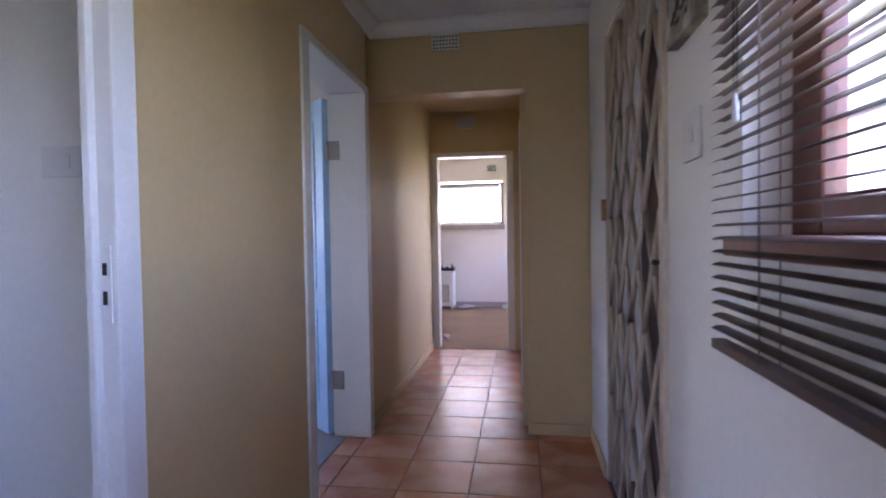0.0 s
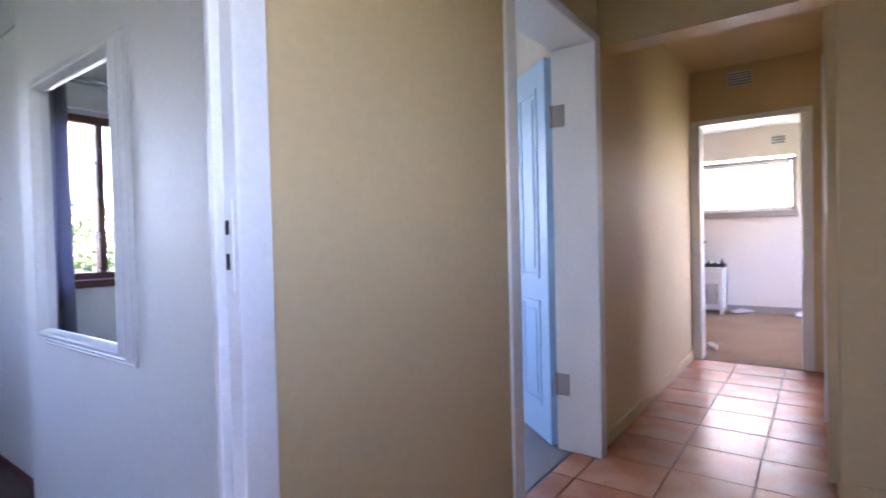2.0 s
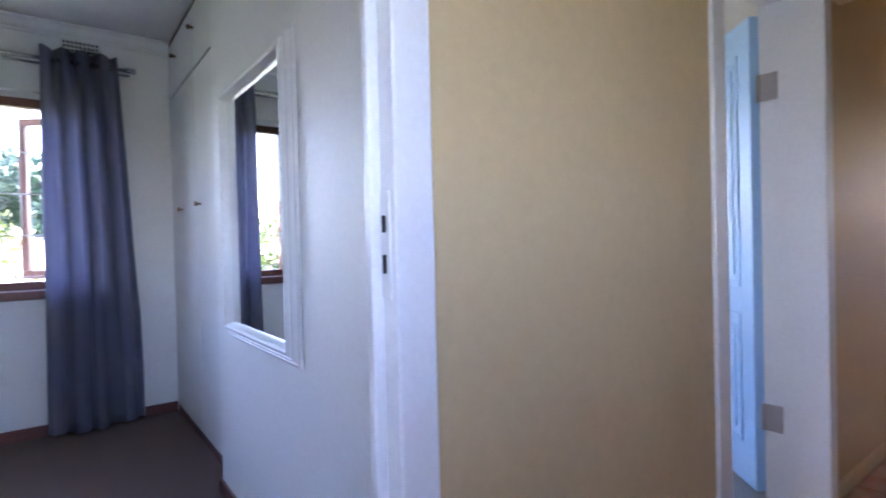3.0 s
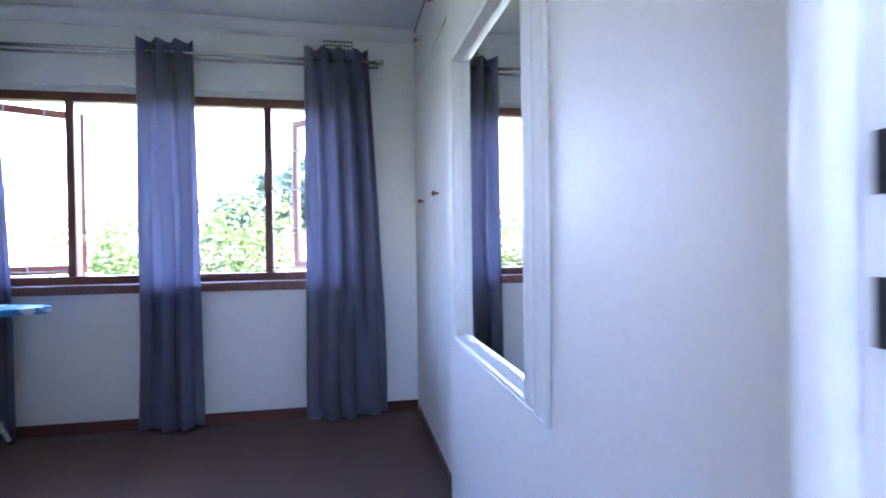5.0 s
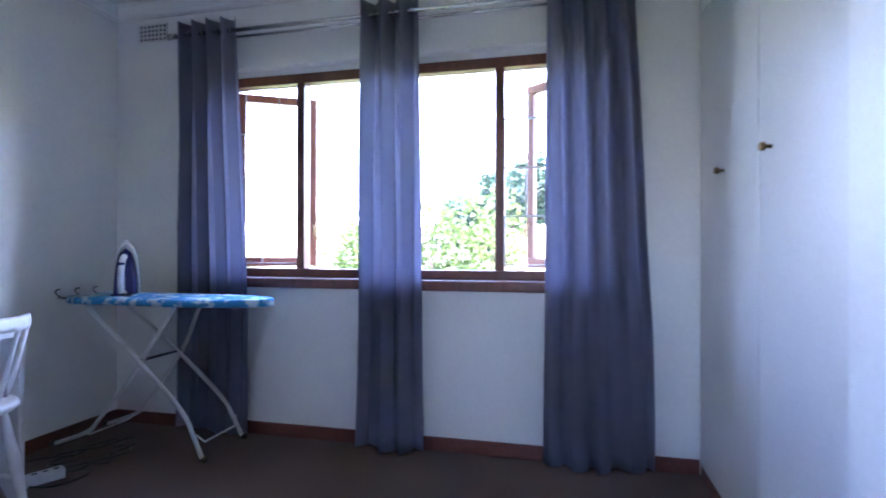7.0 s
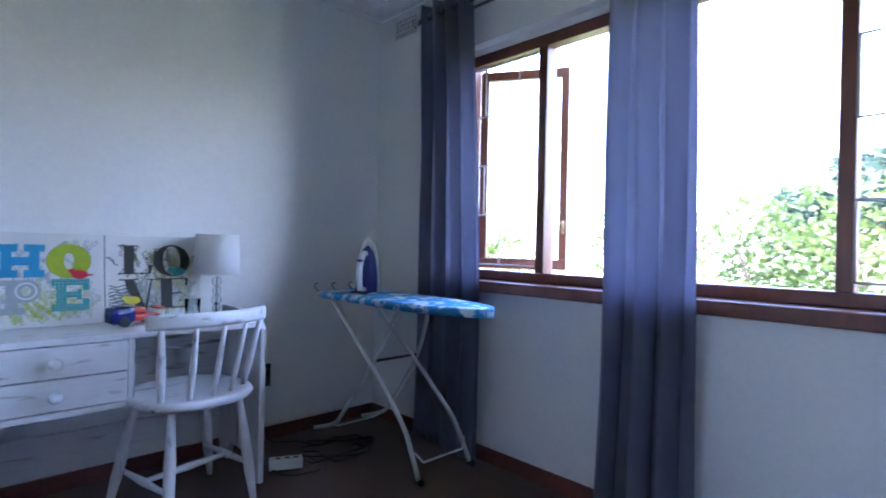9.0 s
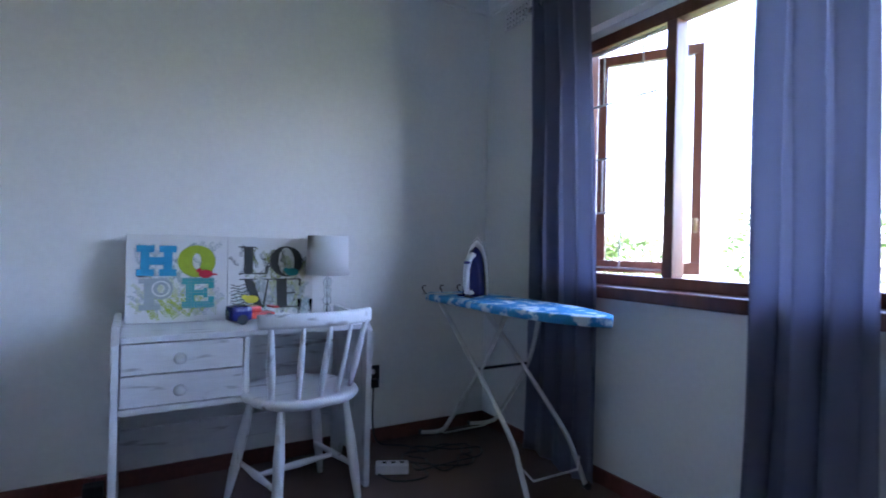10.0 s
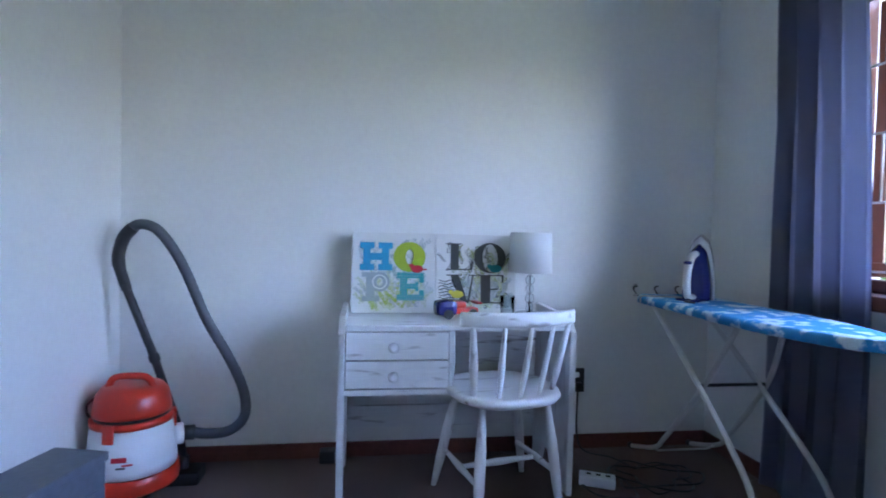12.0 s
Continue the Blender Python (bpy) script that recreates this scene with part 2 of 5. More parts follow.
# the opening here is invented, out of view, to let daylight into the hall
structure("wall_hall_back", [(HX, 0.25, -2.6, -2.45, 0, H), (0.80, GX, -2.6, -2.45, 0, H), (0.25, 0.80, -2.6, -2.45, 0, 0.9), (0.25, 0.80, -2.6, -2.45, 2.1, H)], M_CREAM_WALL, "cream wall closing the hall, with an unseen opening added for light")

# second room and far bedroom shells
structure("wall_second_room_west", [(-3.4, -3.2, 2.75, 3.6, 0, H), (-3.4, -3.2, 4.5, EY, 0, H), (-3.4, -3.2, 3.6, 4.5, 0, 0.85), (-3.4, -3.2, 3.6, 4.5, 2.1, H)], M_WHITE_WALL, "white wall of the second room with its window opening")
structure("wall_far_back", [(-2.6, -0.62, FY, FY + 0.2, 0, H), (0.63, 2.6, FY, FY + 0.2, 0, H), (-0.62, 0.63, FY, FY + 0.2, 0, 1.42), (-0.62, 0.63, FY, FY + 0.2, 2.10, H)], M_FAR_WALL, "pale wall of the far bedroom with a high window")
structure("wall_far_left", [(-2.6, -2.45, EY + 0.15, FY, 0, H)], M_FAR_WALL, "pale side wall of the far bedroom")
# opening added out of view and sized to brighten the far bedroom
structure("wall_far_right", [(2.45, 2.6, EY + 0.15, FY, 0, 0.9), (2.45, 2.6, EY + 0.15, FY, 2.1, H), (2.45, 2.6, EY + 0.15, 7.4, 0.9, 2.1), (2.45, 2.6, 9.0, FY, 0.9, 2.1)], M_FAR_WALL, "pale side wall of the far bedroom with an unseen opening added for daylight")
structure("wall_side_room", [(2.2, 2.35, AY - 0.05, EY, 0, 0.9), (2.2, 2.35, AY - 0.05, EY, 2.1, H), (2.2, 2.35, AY - 0.05, 5.0, 0.9, 2.1), (2.2, 2.35, 5.6, EY, 0.9, 2.1), (GX + 0.24, 2.2, AY - 0.05, AY + 0.1, 0, H)], M_WHITE_WALL, "white wall of the side room with a window opening")

# ceilings
structure("ceiling_bedroom", [(WX - T, HX - 0.16, SY - 0.15, NY + 0.75, H, H + 0.1)], M_CEILING, "white painted board ceiling")
structure("ceiling_hall", [(HX - 0.16, GX + 0.24, -2.6, AY, H, H + 0.1)], M_CEILING, "white painted hall ceiling")
structure("ceiling_passage", [(HX - 0.2, 2.35, AY, EY, H, H + 0.1)], M_CREAM_WALL, "cream painted passage ceiling")
structure("ceiling_far_bedroom", [(-2.6, 2.6, EY, FY + 0.2, H, H + 0.1)], M_CEILING, "white ceiling of the far bedroom")
structure("ceiling_second_room", [(-3.4, HX - 0.2, NY + 0.75, EY, H, H + 0.1)], M_CEILING, "white ceiling of the second room")

# ---- more materials ----
M_LEAF = cloth_material("green_leaf", (0.062, 0.095, 0.024), 0.35, 0.4)
M_LEAF_DARK = cloth_material("dark_leaf", (0.028, 0.055, 0.034), 0.25, 0.35)
M_BARK = material("bark", (0.10, 0.07, 0.05), rough=0.9, vary=0.3, fine=60, bump=0.8)
M_GRASS = material("dry_lawn", (0.085, 0.11, 0.035), rough=0.95, vary=0.4, scale=0.6, fine=30, bump=0.8)
M_GARDEN_WALL = material("garden_wall_plaster", (0.62, 0.58, 0.50), rough=0.8, vary=0.1, scale=0.8, fine=15, bump=0.3)
M_BLIND = material("dark_brown_slat", (0.085, 0.05, 0.042), rough=0.38, vary=0.15, fine=60, bump=0.05)
M_CORD = material("white_cord", (0.6, 0.6, 0.58), rough=0.8, vary=0.05)
M_BAR = material("white_bar_paint", (0.55, 0.54, 0.52), rough=0.4, vary=0.1)
M_PLAQUE = material("weathered_plaque", (0.25, 0.23, 0.20), rough=0.8, vary=0.3, scale=10, second=(0.5, 0.47, 0.42), mix_scale=9)
M_RED = material("red_plastic", (0.55, 0.034, 0.013), rough=0.32, vary=0.08, bump=0.03)
M_WPLASTIC = material("white_plastic", (0.72, 0.73, 0.74), rough=0.3, vary=0.04, bump=0.03)
M_HOSE = material("grey_ribbed_hose", (0.075, 0.08, 0.095), rough=0.45, vary=0.15)
M_NAVY = material("navy_plastic", (0.022, 0.025, 0.14), rough=0.2, vary=0.1, bump=0.0)
M_STEEL = material("iron_soleplate", (0.6, 0.6, 0.6), rough=0.2, metal=1.0, vary=0.05)
M_LEGS = material("cream_leg_enamel", (0.66, 0.66, 0.63), rough=0.35, vary=0.08)
M_COVER = material("blue_floral_cover", (0.03, 0.27, 0.55), rough=0.85, vary=0.15, scale=8, fine=300, bump=0.2, second=(0.55, 0.70, 0.74), mix_scale=17, mix=(0.50, 0.57))
M_CANVAS = material("white_canvas", (0.72, 0.71, 0.68), rough=0.85, vary=0.06, fine=250, bump=0.2)
M_SHADE = cloth_material("white_lampshade_cloth", (0.80, 0.80, 0.79), 0.25, 0.04)
M_CRYSTAL = glass_material("clear_glass", (0.93, 0.96, 0.96), 0.03, 1.12)
M_SLATE = material("slate_grey_paint", (0.085, 0.095, 0.12), rough=0.5, vary=0.15, scale=4, fine=60)
M_ROLLER = cloth_material("pale_roller_cloth", (0.80, 0.77, 0.74), 0.75, 0.04)
M_TAUPE = material("taupe_window_paint", (0.34, 0.30, 0.28), rough=0.5, vary=0.1)
# blue of the skylight falling on a likely white door, put into its colour
M_SKYLIT_DOOR = material("skylight_tinted_door_paint", (0.36, 0.58, 0.80), rough=0.4, vary=0.05, scale=3, fine=50, bump=0.05)
M_SHOE = material("grey_white_fabric", (0.55, 0.52, 0.5), rough=0.9, vary=0.15)


def paint(name, color):
    return material(name, color, rough=0.8, vary=0.14, scale=30, fine=200, bump=0.08)


M_INK = {k: paint("print_" + k, c) for k, c in dict(blue=(0.02, 0.30, 0.50), lime=(0.34, 0.42, 0.02), grey=(0.36, 0.40, 0.40), teal=(0.02, 0.30, 0.30), red=(0.55, 0.02, 0.04), char=(0.055, 0.055, 0.05), olive=(0.20, 0.22, 0.05), pale=(0.50, 0.53, 0.30), yellow=(0.60, 0.52, 0.05)).items()}


# ---- openings: frames and doors ----
def door_frame(name, label, x0, x1, y0, y1, top, along, w=0.045, proud=0.012):
    """A pressed steel frame lining an opening between two corners of the plan; along: the axis of the wall."""
    f = thing(name, label, "door frame", kind="structure")
    if along == "y":
        rows = [("jamb", (x0 - proud, x1 + proud, y0 - 0.03, y0 + w, 0, top)), ("jamb", (x0 - proud, x1 + proud, y1 - w, y1 + 0.03, 0, top)), ("head", (x0 - proud, x1 + proud, y0 - 0.03, y1 + 0.03, top, top + 0.045))]
    else:
        rows = [("jamb", (x0 - 0.03, x0 + w, y0 - proud, y1 + proud, 0, top)), ("jamb", (x1 - w, x1 + 0.03, y0 - proud, y1 + proud, 0, top)), ("head", (x0 - 0.03, x1 + 0.03, y0 - proud, y1 + proud, top, top + 0.045))]
    for n, r in rows:
        boxes_part(n, [r], M_ENAMEL, f, bevel=0.006)
    return f


df = door_frame("door_1_frame", "white enamelled steel frame of the open bedroom doorway", HX - 0.018, HX + 0.02, 0.98, 1.88, 2.05, "y")
boxes_part("stop_bead", [(HX - 0.030, HX - 0.010, 1.815, 1.836, 0, 2.05)], M_ENAMEL, df, bevel=0.005)
boxes_part("strike_plate", [(HX - 0.009, HX + 0.018, 1.8315, 1.836, 1.02, 1.19)], M_ENAMEL, df, "painted strike plate", bevel=0.001)
# both holes are solid dark blocks, their inner shade given as colour
boxes_part("latch_hole", [(HX - 0.001, HX + 0.009, 1.8295, 1.833, 1.125, 1.152)], M_HOLE_SHADE, df)
boxes_part("bolt_hole", [(HX - 0.001, HX + 0.009, 1.8295, 1.833, 1.06, 1.09)], M_HOLE_SHADE, df)
df2 = door_frame("door_2_frame", "white enamelled steel frame round the panelled door", HX - 0.21, HX, 2.93, 3.83, 2.05, "y")
for z in (0.344, 1.715):
    bm = bmesh.new()
    box(bm, HX - 0.215, HX - 0.152, 3.777, 3.7845, z - 0.055, z + 0.055, bevel=0.001)
    tube(bm, [(HX - 0.222, 3.776, z - 0.055), (HX - 0.222, 3.776, z + 0.055)], 0.008)
    part("hinge_plate", bm, M_TAUPE, df2, "dull steel hinge plate")
door_frame("door_3_frame", "cream painted frame at the passage end", 0.02, 0.83, EY, EY + 0.15, 2.02, "x")
door_frame("door_4_frame", "cream painted frame of the side doorway", 0.93, 1.08, 4.98, 5.78, 2.05, "y")


def panel_door(name, label, width, height, mat, m):
    d = thing(name, label, "door", m)
    boxes_part("leaf", [(0, width, -0.02, 0.02, 0.012, height)], mat, d, bevel=0.003)
    for x0, x1 in ((0.10, width / 2 - 0.045), (width / 2 + 0.045, width - 0.10)):
        for z0, z1 in ((0.19, 0.76), (0.88, height - 0.13)):
            bm = bmesh.new()
            for s in (-1, 1):
                y0, y1 = sorted((s * 0.0202, s * 0.028))
                for r in ((x0, x1, y0, y1, z0, z0 + 0.025), (x0, x1, y0, y1, z1 - 0.025, z1), (x0, x0 + 0.025, y0, y1, z0 + 0.025, z1 - 0.025), (x1 - 0.025, x1, y0, y1, z0 + 0.025, z1 - 0.025), (x0 + 0.05, x1 - 0.05, y0, y1 - 0.001 * s if s > 0 else y1, z0 + 0.05, z1 - 0.05)):
                    box(bm, *r, bevel=0.003)
            part("panel", bm, mat, d)
    for z in (0.33, 1.68):
        bm = bmesh.new()
        box(bm, -0.035, 0.055, -0.026, -0.0205, z - 0.05, z + 0.05, bevel=0.001)
        tube(bm, [(-0.004, -0.028, z - 0.05), (-0.004, -0.028, z + 0.05)], 0.007)
        part("hinge", bm, M_CHROME, d, "dull steel butt hinge")
    bm = bmesh.new()
    tube(bm, [(width - 0.07, -0.02, 1.02), (width - 0.07, -0.06, 1.02), (width - 0.18, -0.065, 1.02)], 0.009)
    box(bm, width - 0.09, width - 0.05, -0.025, -0.0205, 0.93, 1.10)
    part("handle", bm, M_CHROME, d, "chrome lever handle")
    return d


# the leaf's blue is painted-in skylight
panel_door("panelled_door", "panelled door with blue skylight painted in, standing open into the second room", 0.76, 2.03, M_SKYLIT_DOOR, pose(HX - 0.245, 3.80, 0, 0, 0, 140))
sd = thing("entrance_door", "dark varnished wooden door behind the security gate", "door", pose(GX + 0.16, 2.38, 0))
boxes_part("leaf", [(0, 0.045, 0.01, 1.01, 0.01, 2.12)], M_GATE_BACK, sd, bevel=0.004)
for k in range(4):
    boxes_part("panel", [(-0.008, -0.0005, 0.10 + 0.44 * (k % 2), 0.46 + 0.44 * (k % 2), 0.15 + 1.0 * (k // 2), 0.98 + 1.0 * (k // 2))], M_GATE_BACK, sd, bevel=0.006)

# security gate
gate = thing("security_gate", "grey cream steel concertina security gate in front of a dark door", "gate", pose(GX + 0.03, 2.38, 0))
boxes_part("post", [(-0.045, 0.012, -0.05, -0.002, 0, 2.16)], M_GATE, gate, bevel=0.004)
boxes_part("post", [(-0.03, 0.012, 1.0, 1.03, 0, 2.14)], M_GATE, gate, bevel=0.004)
boxes_part("top_track", [(-0.02, 0.02, -0.002, 1.0, 2.10, 2.135)], M_GATE, gate, bevel=0.003)
boxes_part("bottom_track", [(-0.012, 0.012, -0.002, 1.0, -0.004, 0.012)], M_GATE, gate)
NB = 5
for k in (0, NB - 1):
    y = 0.05 + 0.90 * k / (NB - 1)
    boxes_part("upright", [(-0.010, -0.002, y - 0.0035, y + 0.0035, 0.02, 2.09)], M_GATE, gate, bevel=0.001)
for k in range(NB - 1):
    y0, y1 = 0.05 + 0.90 * k / (NB - 1), 0.05 + 0.90 * (k + 1) / (NB - 1)
    for s, sx in ((0, -0.016), (1, -0.024)):
        bm = bmesh.new()
        for j in range(5):
            z0 = 0.04 + 0.41 * j
            a, b = ((y0, z0), (y1, z0 + 0.41)) if s == 0 else ((y1, z0), (y0, z0 + 0.41))
            tube(bm, [(sx, a[0], a[1]), (sx, b[0], b[1])], 0.0115, 4)
        part("lattice_bar", bm, M_GATE, gate)
bm = bmesh.new()
tube(bm, [(-0.045, -0.014, 1.115), (-0.058, -0.014, 1.115), (-0.066, -0.014, 1.115)], [0.005, 0.009, 0.006], 10)
part("lock_button", bm, M_BLACK, gate, "small black lock button")
boxes_part("slam_catch", [(-0.052, -0.031, 0.985, 1.02, 1.26, 1.36)], M_BRASS, gate, "dull brass catch", bevel=0.003)


def light_switch(label, m, w, h, rockers=1):
    s = thing("light_switch", label, "switch", m, "light switches")
    boxes_part("plate", [(-w / 2, w / 2, 0.0005, 0.009, -h / 2, h / 2)], M_WPLASTIC, s, bevel=0.003)
    for k in range(rockers):
        c = (k - (rockers - 1) / 2) * 0.026
        boxes_part("rocker", [(c - (0.012 if rockers > 1 else 0.026), c + (0.012 if rockers > 1 else 0.026), 0.008, 0.013, -0.019, 0.019)], M_WPLASTIC, s, bevel=0.002)


light_switch("white plastic rocker light switch on the bedroom wall", pose(-0.232, NY, 1.405, 0, 0, 180), 0.118, 0.08)
light_switch("pale two-rocker light switch beside the blind", pose(GX, 2.112, 1.425, 0, 0, 90), 0.115, 0.115, 2)
light_switch("white light switch in the passage", pose(0.93, 4.60, 1.35, 0, 0, 90), 0.07, 0.11)


def air_vent(label, m, w, h, cols, rows_):
    v = thing("air_vent", label, "vent", m, "wall vents")
    # dark sheet behind the ribs paints the shade of the vent's openings
    boxes_part("shade_backing", [(-w / 2 + 0.002, w / 2 - 0.002, 0.0005, 0.003, -h / 2 + 0.002, h / 2 - 0.002)], M_HOLE_SHADE, v)
    bm = bmesh.new()
    for k in range(cols + 1):
        x = -w / 2 + w * k / cols
        box(bm, x - 0.004, x + 0.004, 0.003, 0.012, -h / 2 - 0.004, h / 2 + 0.004)
    part("vertical_ribs", bm, M_ENAMEL, v)
    bm = bmesh.new()
    for k in range(rows_ + 1):
        z = -h / 2 + h * k / rows_
        box(bm, -w / 2 - 0.004, w / 2 + 0.004, 0.003, 0.0115, z - 0.004, z + 0.004)
    part("cross_ribs", bm, M_ENAMEL, v)


air_vent("white pierced wall vent above the passage opening", pose(0.49, AY, 2.375, 0, 0, 180), 0.155, 0.11, 8, 5)
air_vent("white slotted wall vent above the end doorway", pose(0.375, EY, 2.37, 0, 0, 180), 0.165, 0.11, 7, 5)
air_vent("white wall vent above the far bedroom window", pose(0.46, FY, 2.30, 0, 0, 180), 0.15, 0.10, 6, 3)
air_vent("white pierced wall vent behind the curtain rod", pose(WX, 1.58, 2.385, 0, 0, -90), 0.19, 0.10, 9, 4)
air_vent("white pierced wall vent near the bedroom corner", pose(WX, -0.93, 2.325, 0, 0, -90), 0.19, 0.10, 7, 4)


# ---- trim ----
def skirting(name, rows, mat=None):
    structure(name, rows, mat or M_SKIRT, "dark red painted skirting along the carpet", bevel=0.004)


skirting("baseboard_west", [(WX, WX + 0.014, SY, CUP_Y, 0, 0.07)])
skirting("baseboard_south", [(WX + 0.014, EX, SY, SY + 0.014, 0, 0.07)])
skirting("baseboard_east", [(EX - 0.014, EX, SY + 0.014, 0.96, 0, 0.07)])
skirting("baseboard_north", [(-1.755, HX - 0.18, NY - 0.014, NY, 0, 0.06), (-1.769, -1.755, NY - 0.014, NY + 0.06, 0, 0.06)])
skirting("baseboard_far", [(-2.45, 2.45, FY - 0.014, FY, 0, 0.09)], M_TAUPE)
structure("baseboard_hall", [(HX - 0.03, HX - 0.018, 3.87, EY, 0, 0.07), (0.97, GX, AY - 0.012, AY, 0, 0.07), (0.958, 0.97, AY - 0.012, AY + 0.14, 0, 0.07), (GX - 0.012, GX, 3.42, AY - 0.012, 0, 0.07)], M_CREAM_WALL, "cream tile-height skirting along the hall", bevel=0.004)


def cornice(name, pts, inward):
    bm = bmesh.new()
    prof = [(0.0, -0.075), (0.012, -0.075), (0.016, -0.06), (0.03, -0.05), (0.05, -0.025), (0.06, -0.016), (0.075, -0.012), (0.075, 0.0), (0.0, 0.0)]
    (x0, y0), (x1, y1) = pts
    ends = [[bm.verts.new((x + inward[0] * a, y + inward[1] * a, H - 0.001 + b)) for a, b in prof] for x, y in ((x0, y0), (x1, y1))]
    n = len(prof)
    for k in range(n):
        bm.faces.new((ends[0][k], ends[0][(k + 1) % n], ends[1][(k + 1) % n], ends[1][k]))
    bm.faces.new(ends[0])
    bm.faces.new(ends[1][::-1])
    tagged(mesh_object(name, bm, M_CEILING), "white moulded plaster cornice", "cornice", kind="structure")


cornice("trim_west", ((WX, SY), (WX, CUP_Y)), (1, 0))
cornice("trim_south", ((WX, SY), (EX, SY)), (0, 1))
cornice("trim_north", ((-1.755, NY), (HX - 0.16, NY)), (0, -1))
cornice("trim_hall", ((HX, AY), (GX, AY)), (0, -1))
cornice("trim_hall_left", ((HX, 1.0), (HX, AY)), (1, 0))


# ---- bedroom window ----
win = thing("window_1", "red-brown wooden casement window, two sashes open outward", "window", kind="structure")
FX0, FX1 = -3.33, -3.26
for n, r in (("frame_head", (FX0, FX1, W_Y0, W_Y1, W_Z1 - 0.055, W_Z1)), ("frame_bottom", (FX0, FX1, W_Y0, W_Y1, W_Z0 + 0.012, W_Z0 + 0.06)), ("frame_side", (FX0, FX1, W_Y0, W_Y0 + 0.05, W_Z0 + 0.06, W_Z1 - 0.055)), ("frame_side", (FX0, FX1, W_Y1 - 0.05, W_Y1, W_Z0 + 0.06, W_Z1 - 0.055))):
    boxes_part(n, [r], M_REDWOOD, win, bevel=0.005)
MULL = (0.0, 0.57, 1.13)
for y in MULL:
    boxes_part("mullion", [(FX0 - 0.004, FX1 + 0.004, y - 0.024, y + 0.024, W_Z0 + 0.06, W_Z1 - 0.055)], M_REDWOOD, win, bevel=0.005)
boxes_part("window_sill", [(FX0, WX + 0.045, W_Y0 - 0.04, W_Y1 + 0.04, W_Z0 - 0.042, W_Z0 + 0.011)], M_REDWOOD, win, bevel=0.006)
for y0, y1 in ((0.024, 0.546), (0.594, 1.106)):
    p = boxes_part("pane", [(FX0 + 0.032, FX0 + 0.036, y0, y1, W_Z0 + 0.06, W_Z1 - 0.055)], M_GLASS, win)
    p.visible_shadow = False


def sash(hinge_y, width, angle, sign):
    z0, z1 = W_Z0 + 0.065, W_Z1 - 0.06
    a, b = sorted((0, sign * width))
    rows = ((-0.04, -0.002, a, b, z0, z0 + 0.055), (-0.04, -0.002, a, b, z1 - 0.045, z1), (-0.04, -0.002, a, a + 0.042, z0 + 0.055, z1 - 0.045), (-0.04, -0.002, b - 0.042, b, z0 + 0.055, z1 - 0.045))
    bm = bmesh.new()
    for r in rows:
        box(bm, *r, bevel=0.004)
    me = bpy.data.meshes.new("sash")
    bm.to_mesh(me)
    bm.free()
    me.materials.append(M_REDWOOD)
    ob = new("sash", me)
    ob.parent = win
    ob.matrix_local = pose(FX0, hinge_y, 0, 0, 0, angle)
    g = boxes_part("pane", [(-0.024, -0.020, a + 0.042, b - 0.042, z0 + 0.055, z1 - 0.045)], M_GLASS, ob)
    g.visible_shadow = False
    st = bmesh.new()
    tube(st, [(-0.002, sign * (width - 0.02), z0 + 0.25), (0.03, sign * (width - 0.02), z0 + 0.25), (0.035, sign * (width - 0.02), z0 + 0.19)], 0.007)
    part("stay_handle", st, M_BRASS, ob, "small brass window fastener")


sash(W_Y0 + 0.05, 0.46, 30, 1)
sash(W_Y1 - 0.05, 0.44, -38, -1)


def bars(parent, x, y0, y1, z0, z1, along="y"):
    """Thin welded burglar bars in a staggered brick pattern."""
    n = 4
    for k in range(n + 1):
        z = z0 + (z1 - z0) * k / n
        bm = bmesh.new()
        tube(bm, [(x, y0, z), (x, y1, z)], 0.0045, 6)
        part("burglar_bar", bm, M_BAR, parent)
    for k in range(n):
        za, zb = z0 + (z1 - z0) * k / n, z0 + (z1 - z0) * (k + 1) / n
        for f in ((0.25, 0.75) if k % 2 else (0.5, 0.0)):
            y = y0 + (y1 - y0) * f
            bm = bmesh.new()
            tube(bm, [(x, y + 0.002, za), (x, y + 0.002, zb)], 0.0045, 6)
            part("burglar_bar", bm, M_BAR, parent)


bars(win, FX1 + 0.012, W_Y0 + 0.05, MULL[0] - 0.024, W_Z0 + 0.09, W_Z1 - 0.08)
bars(win, FX1 + 0.012, MULL[2] + 0.024, W_Y1 - 0.05, W_Z0 + 0.09, W_Z1 - 0.08)

# curtain rod
rod = thing("curtain_rod", "brushed steel double curtain rod above the window", "curtain rod")
for x, z in ((WX + 0.10, 2.245), (WX + 0.06, 2.225)):
    bm = bmesh.new()
    tube(bm, [(x, -0.71, z), (x, 1.83, z)], 0.011 if z > 2.23 else 0.008, 12)
    part("rod", bm, M_CHROME, rod)
for y in (-0.72, 1.83):
    bm = bmesh.new()
    tube(bm, [(WX + 0.10, y - 0.02, 2.245), (WX + 0.10, y + 0.03, 2.245)], 0.017, 14)
    part("finial", bm, M_CHROME, rod)
for y in (-0.60, 0.58, 1.72):
    boxes_part("bracket", [(WX + 0.0005, WX + 0.10, y - 0.006, y + 0.006, 2.225, 2.24), (WX + 0.0005, WX + 0.006, y - 0.015, y + 0.015, 2.19, 2.27)], M_CHROME, rod)


